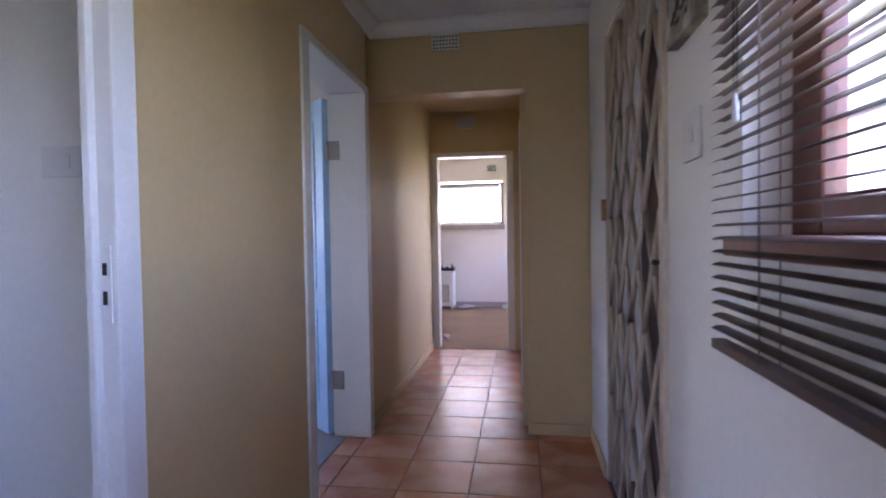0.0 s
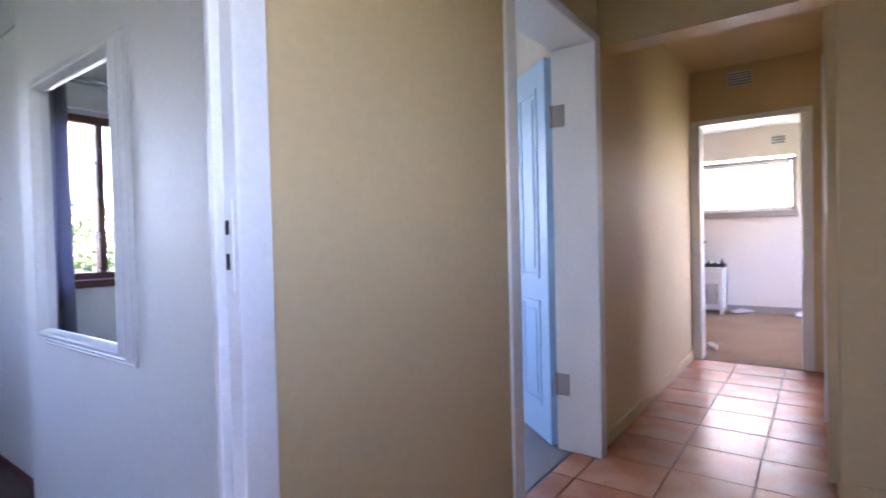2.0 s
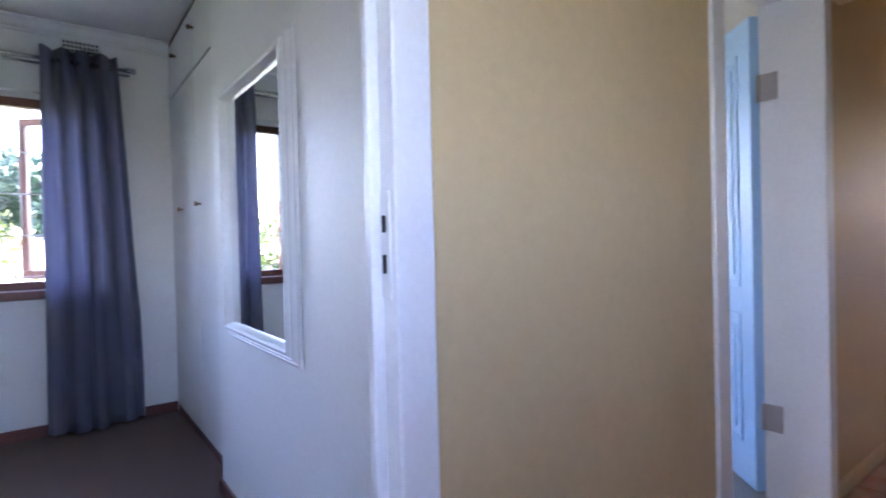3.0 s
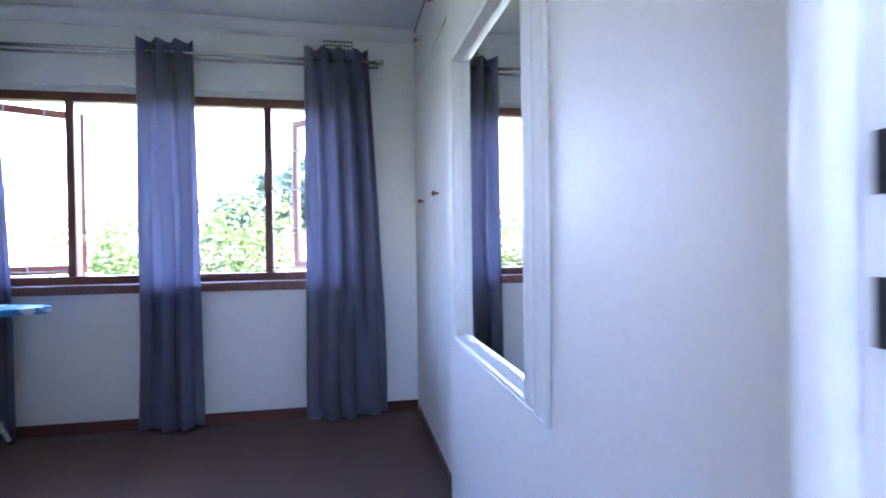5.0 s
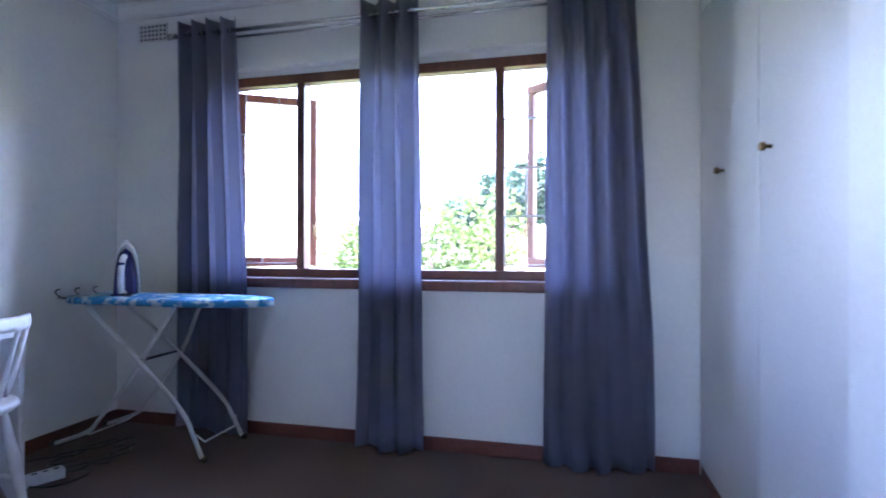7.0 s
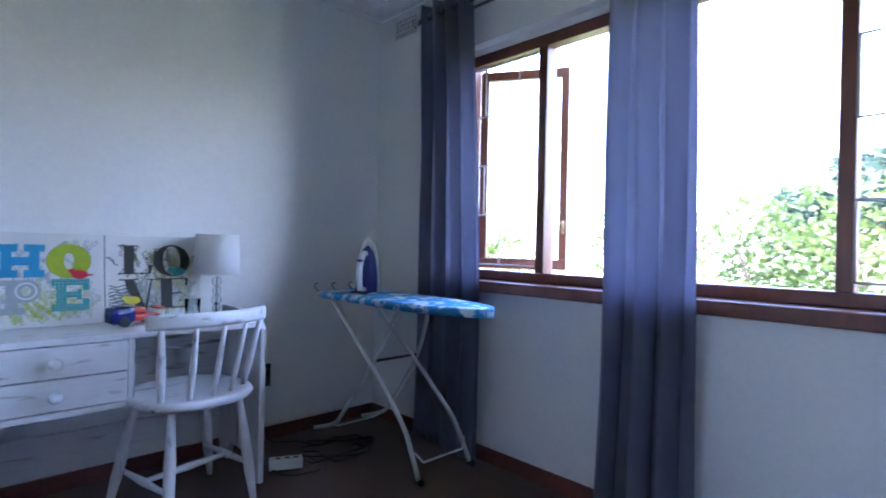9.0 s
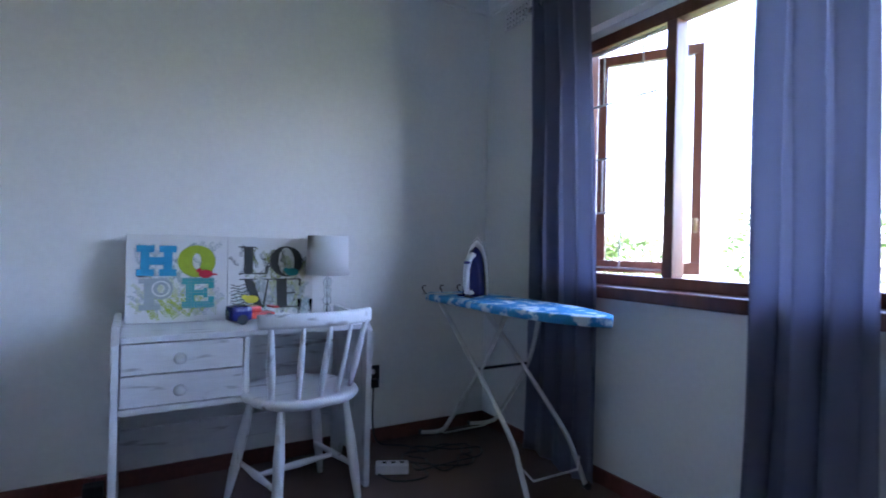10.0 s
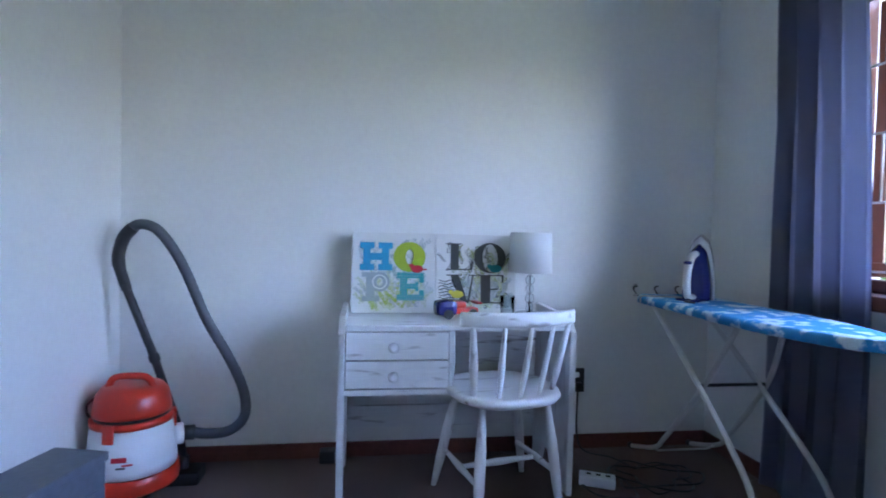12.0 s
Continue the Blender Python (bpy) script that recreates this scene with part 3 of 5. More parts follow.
def curtain(y0, y1, by0, by1, folds, phase, label, flat=0.0):
    c = thing("curtain", label, "curtain", None, "slate curtains at the bedroom window")
    bm = bmesh.new()
    nu, nv = folds * 14, 44
    grid = []
    rnd = random.Random(int(phase * 100))
    jit = [rnd.uniform(-0.25, 0.25) for _ in range(folds + 2)]
    for j in range(nv + 1):
        v = j / nv
        z = 2.315 - v * 2.29
        row = []
        for i in range(nu + 1):
            u = i / nu
            a = u * folds
            ph = 2 * math.pi * (a + jit[int(a)] * math.sin(math.pi * (a % 1)) * v)
            lay_back = flat * min(1, v * 3)
            amp = (0.034 + 0.012 * v + 0.006 * math.sin(3 * v + phase)) * (1 - 0.55 * lay_back)
            spread = min(1, v * 1.4)
            y = (y0 + (y1 - y0) * u) * (1 - spread) + (by0 + (by1 - by0) * u) * spread
            y += 0.010 * math.sin(2 * ph + phase) * (0.3 + v) + 0.006 * math.sin(9 * v + 4 * u + phase) * v
            top = 0.008 * math.cos(ph) if j == 0 else 0
            x = WX + 0.10 - 0.028 * lay_back + amp * math.sin(ph) * (0.9 + 0.1 * math.sin(5 * v + a)) + 0.010 * math.sin(2.2 * v * 3 + phase) * v
            row.append(bm.verts.new((x, y, z + top + 0.012 * math.sin(6 * u + phase) * (v > 0.99))))
        grid.append(row)
    for j in range(nv):
        for i in range(nu):
            f = bm.faces.new((grid[j][i], grid[j][i + 1], grid[j + 1][i + 1], grid[j + 1][i]))
            f.smooth = True
    cl = part("cloth", bm, M_CURTAIN, c)
    sol = cl.modifiers.new("thickness", "SOLIDIFY")
    sol.thickness = 0.003
    for k in range(folds * 2):
        y = y0 + (y1 - y0) * (k + 0.5) / (folds * 2)
        bm = bmesh.new()
        tube(bm, [(WX + 0.10 + 0.019 * math.cos(a), y, 2.245 + 0.019 * math.sin(a)) for a in [2 * math.pi * q / 14 for q in range(15)]], 0.004, 6, cap=False)
        part("eyelet_ring", bm, M_CHROME, c)


curtain(-0.67, -0.31, -0.71, -0.25, 4, 0.3, "slate blue eyelet curtain gathered beside the ironing board", 1.0)
curtain(0.425, 0.735, 0.42, 0.755, 3, 1.1, "slate blue eyelet curtain gathered in mid window")
curtain(1.375, 1.76, 1.355, 1.84, 4, 2.0, "slate blue eyelet curtain gathered beside the cupboard")

# ---- built-in cupboard ----
CY = CUP_Y
cup = thing("built_in_cupboard", "white painted built-in cupboard with small brass knobs", "cupboard")
boxes_part("body", [(WX + 0.002, -1.757, CY + 0.02, NY + 0.62, 0.0, H - 0.002)], M_ENAMEL, cup)
boxes_part("plinth", [(WX + 0.016, -1.772, CY + 0.004, CY + 0.0195, 0.0, 0.05)], M_SKIRT, cup)
edges = (-3.185, -2.444, -1.765)
for k, (low_x, high_x) in enumerate(((-2.82, -2.93), (-2.335, -2.40))):
    for z0, z1 in ((0.055, 2.105), (2.118, H - 0.03)):
        d = boxes_part("cupboard_door", [(edges[k] + 0.003, edges[k + 1] - 0.003, CY, CY + 0.019, z0, z1)], M_ENAMEL, cup, bevel=0.0025)
        kx, kz = (low_x, 1.352) if z0 < 1 else (high_x, 2.335)
        bm = bmesh.new()
        tube(bm, [(kx, CY, kz), (kx, CY - 0.018, kz), (kx, CY - 0.02, kz), (kx, CY - 0.034, kz)], [0.006, 0.006, 0.014, 0.012], 12)
        part("knob", bm, M_BRASS, d, "small aged brass knob")
# solid dark strip painted as the shade in the gap under the ceiling
boxes_part("ceiling_gap_shade", [(WX + 0.004, -1.765, CY + 0.004, CY + 0.0195, H - 0.028, H - 0.002)], M_HOLE_SHADE, cup)

# ---- mirror ----
mir = thing("wall_mirror", "tall wall mirror in a moulded white frame", "mirror", pose(-1.147, NY, 1.252))
mw, mh = 0.396, 0.512
bm = bmesh.new()
prof = [(0.0, 0.0), (0.0, 0.007), (0.004, 0.011), (0.012, 0.012), (0.016, 0.010), (0.020, 0.015), (0.028, 0.023), (0.036, 0.026), (0.041, 0.024), (0.046, 0.030), (0.056, 0.037), (0.066, 0.038), (0.074, 0.033), (0.080, 0.022), (0.086, 0.008), (0.088, 0.0)]
corner = [(-1, -1), (1, -1), (1, 1), (-1, 1)]
rings = [[bm.verts.new((sx * (mw - a * 0.72), -0.001 - b, sz * (mh - a * 0.72))) for a, b in prof] for sx, sz in corner]
for k in range(4):
    r0, r1 = rings[k], rings[(k + 1) % 4]
    for q in range(len(prof) - 1):
        bm.faces.new((r0[q], r0[q + 1], r1[q + 1], r1[q]))
part("frame", bm, M_ENAMEL, mir)
boxes_part("glass", [(-mw + 0.061, mw - 0.061, -0.006, -0.002, -mh + 0.061, mh - 0.061)], M_MIRROR, mir, "clear silvered mirror glass")

# ---- desk ----
desk = thing("writing_desk", "distressed white wooden desk with two drawers", "desk", pose(0, 0, 0))
DX0, DX1, DF, DB, DT = -2.285, -1.335, -0.72, -1.165, 0.70
for x in (DX0, DX1 - 0.025):
    bm = bmesh.new()
    ys = [(DF, 0), (DF, DT - 0.03), (DF - 0.06, DT + 0.03), (DB, DT + 0.035), (DB, 0), (DB + 0.09, 0), (DB + 0.13, 0.10), (DF - 0.13, 0.10), (DF - 0.06, 0)]
    a = [bm.verts.new((x, y, z)) for y, z in ys]
    b = [bm.verts.new((x + 0.025, y, z)) for y, z in ys]
    bm.faces.new(a)
    bm.faces.new(b[::-1])
    for k in range(len(ys)):
        bm.faces.new((a[k], a[(k + 1) % len(ys)], b[(k + 1) % len(ys)], b[k]))
    bmesh.ops.bevel(bm, geom=list(bm.edges), offset=0.003, segments=2, affect="EDGES")
    part("side_panel", bm, M_WORN_UP, desk)
boxes_part("top", [(DX0 + 0.0255, DX1 - 0.0255, DB, DF - 0.004, DT - 0.022, DT)], M_WORN, desk, bevel=0.003)
boxes_part("back_rail", [(DX0 + 0.0255, DX1 - 0.0255, DB, DB + 0.02, 0.15, 0.25)], M_WORN, desk, bevel=0.002)
boxes_part("back_panel", [(DX0 + 0.0255, DX1 - 0.0255, DB, DB + 0.015, 0.44, DT - 0.0225)], M_WORN, desk)
boxes_part("drawer_divider", [(-1.785, -1.765, DB + 0.016, DF - 0.006, 0.452, DT - 0.0225)], M_WORN_UP, desk, bevel=0.002)
boxes_part("drawer_shelf", [(-1.785, DX1 - 0.0255, DB + 0.016, DF - 0.006, 0.43, 0.4515)], M_WORN, desk, bevel=0.002)
for z0, z1 in ((0.456, 0.562), (0.567, 0.674)):
    d = boxes_part("drawer", [(-1.762, DX1 - 0.029, DF - 0.40, DF - 0.007, z0, z1)], M_WORN, desk, bevel=0.003)
    bm = bmesh.new()
    c, z = -1.545, (z0 + z1) / 2
    tube(bm, [(c, DF - 0.008, z), (c, DF + 0.012, z), (c, DF + 0.016, z), (c, DF + 0.028, z), (c, DF + 0.036, z), (c, DF + 0.040, z)], [0.009, 0.009, 0.018, 0.021, 0.016, 0.006], 16)
    part("knob", bm, M_WORN, d, "round white wooden knob")

# ---- chair ----
ch = thing("spindle_chair", "distressed white spindle-back chair pulled up to the desk", "chair", pose(-1.978, -0.735, 0, 0, 0, 12))
bm = bmesh.new()
lathe(bm, [(0.0, 0.425), (0.17, 0.425), (0.205, 0.43), (0.215, 0.445), (0.21, 0.46), (0.19, 0.462), (0.12, 0.455), (0.0, 0.452)], 40, sx=1.0, sy=1.0)
for v in bm.verts:
    k = 1.0 + 0.10 * (abs(v.co.x * v.co.y) / 0.022)
    v.co.x, v.co.y = v.co.x * min(k, 1.1), v.co.y * min(k, 1.1)
part("seat", bm, M_WORN, ch)
for sx in (-1, 1):
    for sy in (-1, 1):
        a, b = Vector((sx * 0.135, sy * 0.125, 0.428)), Vector((sx * (0.192 - 0.018 * sy), sy * 0.185, 0.0))
        bm = bmesh.new()
        tube(bm, [a.lerp(b, t) for t in (0, 0.15, 0.4, 0.7, 0.85, 1.0)], [0.013, 0.015, 0.021, 0.020, 0.016, 0.011], 12)
        part("leg", bm, M_WORN_UP, ch)
for sx in (-1, 1):
    bm = bmesh.new()
    a, b = Vector((sx * 0.168, -0.162, 0.15)), Vector((sx * 0.168, 0.162, 0.15))
    tube(bm, [a.lerp(b, t) for t in (0, 0.25, 0.5, 0.75, 1)], [0.009, 0.011, 0.015, 0.011, 0.009], 10)
    part("side_stretcher", bm, M_WORN, ch)
bm = bmesh.new()
tube(bm, [(-0.168 + 0.336 * t, 0, 0.15) for t in (0, 0.25, 0.5, 0.75, 1)], [0.009, 0.011, 0.015, 0.011, 0.009], 10)
part("middle_stretcher", bm, M_WORN, ch)


def back_y(x):
    return 0.235 - 1.7 * x * x


for k in range(5):
    f = (k - 2) / 2
    r = 0.0125 if abs(f) == 1 else 0.0095
    a, b = Vector((f * 0.165, 0.165 - 0.06 * f * f, 0.455)), Vector((f * 0.20, back_y(f * 0.20), 0.735))
    bm = bmesh.new()
    tube(bm, [a.lerp(b, t) for t in (0, 0.3, 0.6, 1)], [r * 0.85, r * 1.25, r * 1.1, r * 0.75], 10)
    part("spindle", bm, M_WORN_UP, ch)
bm = bmesh.new()
rows_ = []
for k in range(17):
    x = -0.236 + 0.472 * k / 16
    y = back_y(x)
    dz = 0.006 * (1 - (x / 0.24) ** 2)
    rows_.append([bm.verts.new((x, y + a, z + dz)) for a, z in ((-0.010, 0.728), (0.010, 0.728), (0.013, 0.74), (0.013, 0.772), (0.006, 0.78), (-0.007, 0.78), (-0.013, 0.772))])
for r0, r1 in zip(rows_, rows_[1:]):
    for q in range(7):
        bm.faces.new((r0[q], r0[(q + 1) % 7], r1[(q + 1) % 7], r1[q])).smooth = True
bm.faces.new(rows_[0])
bm.faces.new(rows_[-1][::-1])
part("top_rail", bm, M_WORN, ch)


# ---- canvases ----
def sprigs(name, parent, mat, seed, count, x0, x1, z0, z1, y, size=0.012):
    rnd = random.Random(seed)
    bm = bmesh.new()
    for _ in range(count):
        cx, cz, ang = rnd.uniform(x0, x1), rnd.uniform(z0, z1), rnd.uniform(0.6, 2.5)
        n = rnd.randint(4, 7)
        for k in range(n):
            px, pz = cx + math.cos(ang) * k * size * 0.75, cz + math.sin(ang) * k * size * 0.75
            if not (-0.175 < px < 0.175 and 0.012 < pz < 0.345):
                break
            for s in (-1, 1):
                a2, s2 = ang + s * rnd.uniform(0.5, 0.9), size * rnd.uniform(0.7, 1.2)
                d, nrm = (math.cos(a2), math.sin(a2)), (-math.sin(a2), math.cos(a2))
                yy = y + rnd.uniform(0, 0.0004)
                vs = [bm.verts.new((px + d[0] * f * s2 + nrm[0] * w * s2, yy, pz + d[1] * f * s2 + nrm[1] * w * s2)) for f, w in ((0, 0), (0.35, 0.2), (1, 0), (0.35, -0.2))]
                bm.faces.new(vs)
    return tagged(part(name, bm, mat, parent), kind="stuff")


def canvas(label, x, lean):
    c = thing("canvas_print", label, "canvas", pose(x, -1.05, DT + 0.001, lean, 0, 0), "lettered canvases on the desk")
    boxes_part("canvas", [(-0.187, 0.187, -0.020, 0.0, 0, 0.362)], M_CANVAS, c, bevel=0.002)
    return c


S = 0.0012
c1 = canvas("white canvas print lettered HOPE in blue and green", -1.557, 7.5)
sprigs("leaf_print", c1, M_INK["grey"], 1, 95, -0.15, 0.15, 0.02, 0.30, S)
sprigs("leaf_print", c1, M_INK["pale"], 2, 60, -0.15, 0.15, 0.02, 0.14, S + 0.0004)
sprigs("leaf_print", c1, M_INK["lime"], 3, 26, -0.12, 0.10, 0.01, 0.10, S + 0.0008)
sprigs("leaf_print", c1, M_INK["grey"], 5, 5, -0.14, 0.02, 0.27, 0.30, S + 0.0008, 0.016)


def oval(name, mat, parent, cx, cz, rx, rz, ix, iz, y, label=""):
    """A printed letter O: a flat ring with a narrow eye."""
    bm = bmesh.new()
    n = 40
    ang = [2 * math.pi * q / n for q in range(n)]
    out_ = [bm.verts.new((cx + rx * math.cos(a), y, cz + rz * math.sin(a))) for a in ang]
    in_ = [bm.verts.new((cx + ix * math.cos(a), y, cz + iz * math.sin(a))) for a in ang]
    for k in range(n):
        bm.faces.new((out_[k], out_[(k + 1) % n], in_[(k + 1) % n], in_[k]))
    return part(name, bm, mat, parent, label)


def strokes(mat, parent, rows, y, label):
    """A printed slab letter from upright rectangles (x0, x1, z0, z1) and slanted ones with a shift of the top."""
    bm = bmesh.new()
    for k, row in enumerate(rows):
        x0, x1, z0, z1 = row[:4]
        lean = row[4] if len(row) > 4 else 0.0
        yy = y + 0.00015 * k
        bm.faces.new([bm.verts.new(p) for p in ((x0, yy, z0), (x1, yy, z0), (x1 + lean, yy, z1), (x0 + lean, yy, z1))])
    return part("letter", bm, mat, parent, label)


strokes(M_INK["blue"], c1, [(0.105, 0.137, 0.20, 0.308), (0.022, 0.054, 0.20, 0.308), (0.088, 0.152, 0.190, 0.218), (0.006, 0.070, 0.190, 0.218), (0.088, 0.152, 0.288, 0.316), (0.006, 0.070, 0.288, 0.316), (0.05, 0.11, 0.236, 0.268)], S + 0.0014, "blue printed slab letter H")
oval("letter", M_INK["lime"], c1, -0.071, 0.252, 0.073, 0.068, 0.017, 0.034, S + 0.0018, "lime printed letter O with a narrow eye")
strokes(M_INK["grey"], c1, [(0.085, 0.122, 0.06, 0.172), (0.062, 0.140, 0.052, 0.074), (0.062, 0.142, 0.160, 0.180)], S + 0.0014, "pale grey lacy printed letter P")
oval("letter_bowl", M_INK["grey"], c1, 0.062, 0.138, 0.045, 0.044, 0.014, 0.018, S + 0.0026, "pale grey lacy bowl of the letter P")
oval("letter_lace", M_CANVAS, c1, 0.062, 0.138, 0.034, 0.033, 0.028, 0.027, S + 0.0030, "white lace line inside the letter P")
strokes(M_INK["teal"], c1, [(-0.062, -0.030, 0.062, 0.178), (-0.138, -0.014, 0.056, 0.082), (-0.138, -0.014, 0.156, 0.182), (-0.110, -0.05, 0.108, 0.130), (-0.138, -0.116, 0.056, 0.102), (-0.138, -0.116, 0.136, 0.182), (-0.112, -0.098, 0.098, 0.140)], S + 0.0018, "teal checked printed slab letter E")
bm = bmesh.new()
for i in range(11):
    for j in range(11):
        x, z = -0.133 + 0.0115 * i, 0.060 + 0.0115 * j
        if z < 0.082 or z > 0.154 or -0.062 < x < -0.034 or (0.106 < z < 0.128 and x > -0.112):
            bm.faces.new([bm.verts.new((x + a, S + 0.0034, z + b)) for a, b in ((0, 0), (0.005, 0), (0.005, 0.005), (0, 0.005))])
tagged(part("check_print", bm, M_INK["grey"], c1), kind="stuff")
bm = bmesh.new()
for r in ((0.035, 0.022, -0.105, 0.198), (0.014, 0.012, -0.080, 0.212), (0.022, 0.005, -0.135, 0.196)):
    vs = [bm.verts.new((r[2] + r[0] * math.cos(a) * 0.8, S + 0.0045, r[3] + r[1] * math.sin(a) * 0.8)) for a in [2 * math.pi * q / 16 for q in range(16)]]
    bm.faces.new(vs)
part("bird_print", bm, M_INK["red"], c1, "small red printed bird shape")

c2 = canvas("white canvas print lettered LOVE in dark leafy type", -1.937, 7.5)
sprigs("leaf_print", c2, M_INK["char"], 11, 40, -0.15, 0.15, 0.02, 0.28, S)
sprigs("leaf_print", c2, M_INK["olive"], 12, 46, -0.15, 0.12, 0.02, 0.28, S + 0.0004)
sprigs("leaf_print", c2, M_INK["grey"], 13, 100, -0.15, 0.15, 0.02, 0.13, S + 0.0008)
sprigs("leaf_print", c2, M_INK["pale"], 14, 40, -0.15, 0.0, 0.02, 0.25, S + 0.001)
strokes(M_INK["char"], c2, [(0.082, 0.120, 0.20, 0.318), (0.068, 0.142, 0.314, 0.319), (0.020, 0.142, 0.196, 0.201), (0.018, 0.030, 0.196, 0.236, -0.004)], S + 0.0016, "charcoal printed letter L with thin serifs")
oval("letter", M_INK["char"], c2, -0.066, 0.254, 0.075, 0.070, 0.036, 0.064, S + 0.0020, "charcoal printed letter O, thick at its sides")
strokes(M_INK["char"], c2, [(0.038, 0.074, 0.045, 0.172, 0.046), (0.036, 0.044, 0.045, 0.172, -0.024), (0.066, 0.140, 0.170, 0.175), (0.0, 0.036, 0.170, 0.175)], S + 0.0016, "charcoal printed letter V")
strokes(M_INK["char"], c2, [(-0.066, -0.020, 0.045, 0.172), (-0.130, -0.006, 0.170, 0.175), (-0.130, -0.006, 0.044, 0.050), (-0.130, -0.120, 0.044, 0.082), (-0.130, -0.120, 0.140, 0.175), (-0.105, -0.06, 0.106, 0.112)], S + 0.0020, "charcoal printed letter E with thin arms")
bm = bmesh.new()
for k in range(9):
    z = 0.04 + 0.013 * k
    pts = [(0.175 - 0.012 * q, z + 0.004 * math.sin(1.3 * q + k)) for q in range(7)]
    for (xa, za), (xb, zb) in zip(pts, pts[1:]):
        bm.faces.new([bm.verts.new(p) for p in ((xa, S + 0.0014, za), (xb, S + 0.0014, zb), (xb, S + 0.0014, zb + 0.004), (xa, S + 0.0014, za + 0.004))])
part("wave_print", bm, M_INK["char"], c2, "dark wavy printed lines")
for col, bx, bz in (("yellow", 0.09, 0.085), ("teal", -0.09, 0.205)):
    bm = bmesh.new()
    for w, h2, ox, oz in ((0.03, 0.018, 0, 0), (0.012, 0.010, 0.028, 0.010)):
        bm.faces.new([bm.verts.new((bx + ox + w * math.cos(a), S + 0.0048, bz + oz + h2 * math.sin(a))) for a in [2 * math.pi * q / 16 for q in range(16)]])
    part("bird_print", bm, M_INK[col], c2, col + " printed bird shape")

# ---- desk lamp, tumbler, toy ----
lamp = thing("table_lamp", "table lamp with white drum shade and glass column", "lamp", pose(-2.172, -1.0, DT))
bm = bmesh.new()
lathe(bm, [(0.0, 0.001), (0.062, 0.001), (0.064, 0.008), (0.058, 0.014), (0.012, 0.018), (0.0, 0.018)], 28)
part("base", bm, M_CHROME, lamp)
for k, (z, r) in enumerate(((0.018, 0.016), (0.058, 0.020), (0.10, 0.017), (0.142, 0.020))):
    bm = bmesh.new()
    lathe(bm, [(0.0, z), (r * 0.6, z), (r, z + 0.010), (r, z + 0.028), (r * 0.6, z + 0.038), (0.0, z + 0.038)], 12)
    part("glass_bead", bm, M_CRYSTAL, lamp)
bm = bmesh.new()
tube(bm, [(0, 0, 0.018), (0, 0, 0.23)], 0.004)
part("stem", bm, M_CHROME, lamp)
bm = bmesh.new()
rings = [[bm.verts.new((r * math.cos(2 * math.pi * k / 40), r * math.sin(2 * math.pi * k / 40), z)) for k in range(40)] for r, z in ((0.098, 0.195), (0.092, 0.375), (0.0895, 0.375), (0.0955, 0.195))]
for a, b in ((0, 1), (1, 2), (2, 3), (3, 0)):
    for k in range(40):
        bm.faces.new((rings[a][k], rings[a][(k + 1) % 40], rings[b][(k + 1) % 40], rings[b][k])).smooth = True
part("shade", bm, M_SHADE, lamp, "white fabric drum shade")

tum = thing("glass_tumbler", "small clear glass tumbler beside the lamp", "glass", pose(-2.06, -0.97, DT))
bm = bmesh.new()
lathe(bm, [(0.0, 0.001), (0.028, 0.001), (0.033, 0.09), (0.031, 0.09), (0.026, 0.008), (0.0, 0.008)], 20)
part("bowl", bm, M_CRYSTAL, tum)

toy = thing("toy_car", "red and navy plastic toy car on the desk", "toy", pose(-1.83, -0.93, DT, 0, 0, 12))
bm = bmesh.new()
box(bm, -0.085, 0.085, -0.035, 0.035, 0.018, 0.045, bevel=0.010)
box(bm, -0.03, 0.05, -0.028, 0.028, 0.043, 0.072, bevel=0.010)
part("body", bm, M_RED, toy)
bm = bmesh.new()
box(bm, 0.012, 0.105, -0.042, 0.042, 0.010, 0.078, bevel=0.024)
part("hood", bm, M_NAVY, toy, "dark navy front section")
boxes_part("spoiler", [(-0.10, -0.075, -0.036, 0.036, 0.06, 0.068)], M_RED, toy, bevel=0.002)
for sx in (-0.055, 0.058):
    for sy in (-0.038, 0.038):
        bm = bmesh.new()
        tube(bm, [(sx, sy - 0.009, 0.021), (sx, sy + 0.009, 0.021)], 0.0205, 18)
        part("wheel", bm, M_BLACK, toy)

# ---- ironing board ----
ib = thing("ironing_board", "folding ironing board with blue floral cover and cream legs", "ironing board", pose(-2.84, -0.513, 0))
BZ = 0.80
bm = bmesh.new()
prof2 = []
for k in range(21):
    t = k / 20
    y = -0.50 + 1.10 * t
    w = 0.17 * min(1, 0.72 + 5 * t) if t < 0.5 else 0.17 * max(0.0, 1 - ((t - 0.5) / 0.5) ** 2.3) ** 0.6 + 0.006
    prof2.append((w, y))
loop = [(w, y) for w, y in prof2] + [(-w, y) for w, y in prof2[::-1]]
lay = [[bm.verts.new((x * s, y, z)) for x, y in loop] for s, z in ((0.93, BZ - 0.036), (1.0, BZ - 0.030), (1.02, BZ - 0.014), (1.0, BZ - 0.005), (0.94, BZ))]
for r0, r1 in zip(lay, lay[1:]):
    for k in range(len(loop)):
        bm.faces.new((r0[k], r0[(k + 1) % len(loop)], r1[(k + 1) % len(loop)], r1[k])).smooth = True
bm.faces.new(lay[0][::-1])
bm.faces.new(lay[-1])
part("covered_top", bm, M_COVER, ib, "padded top with blue and white floral cover")
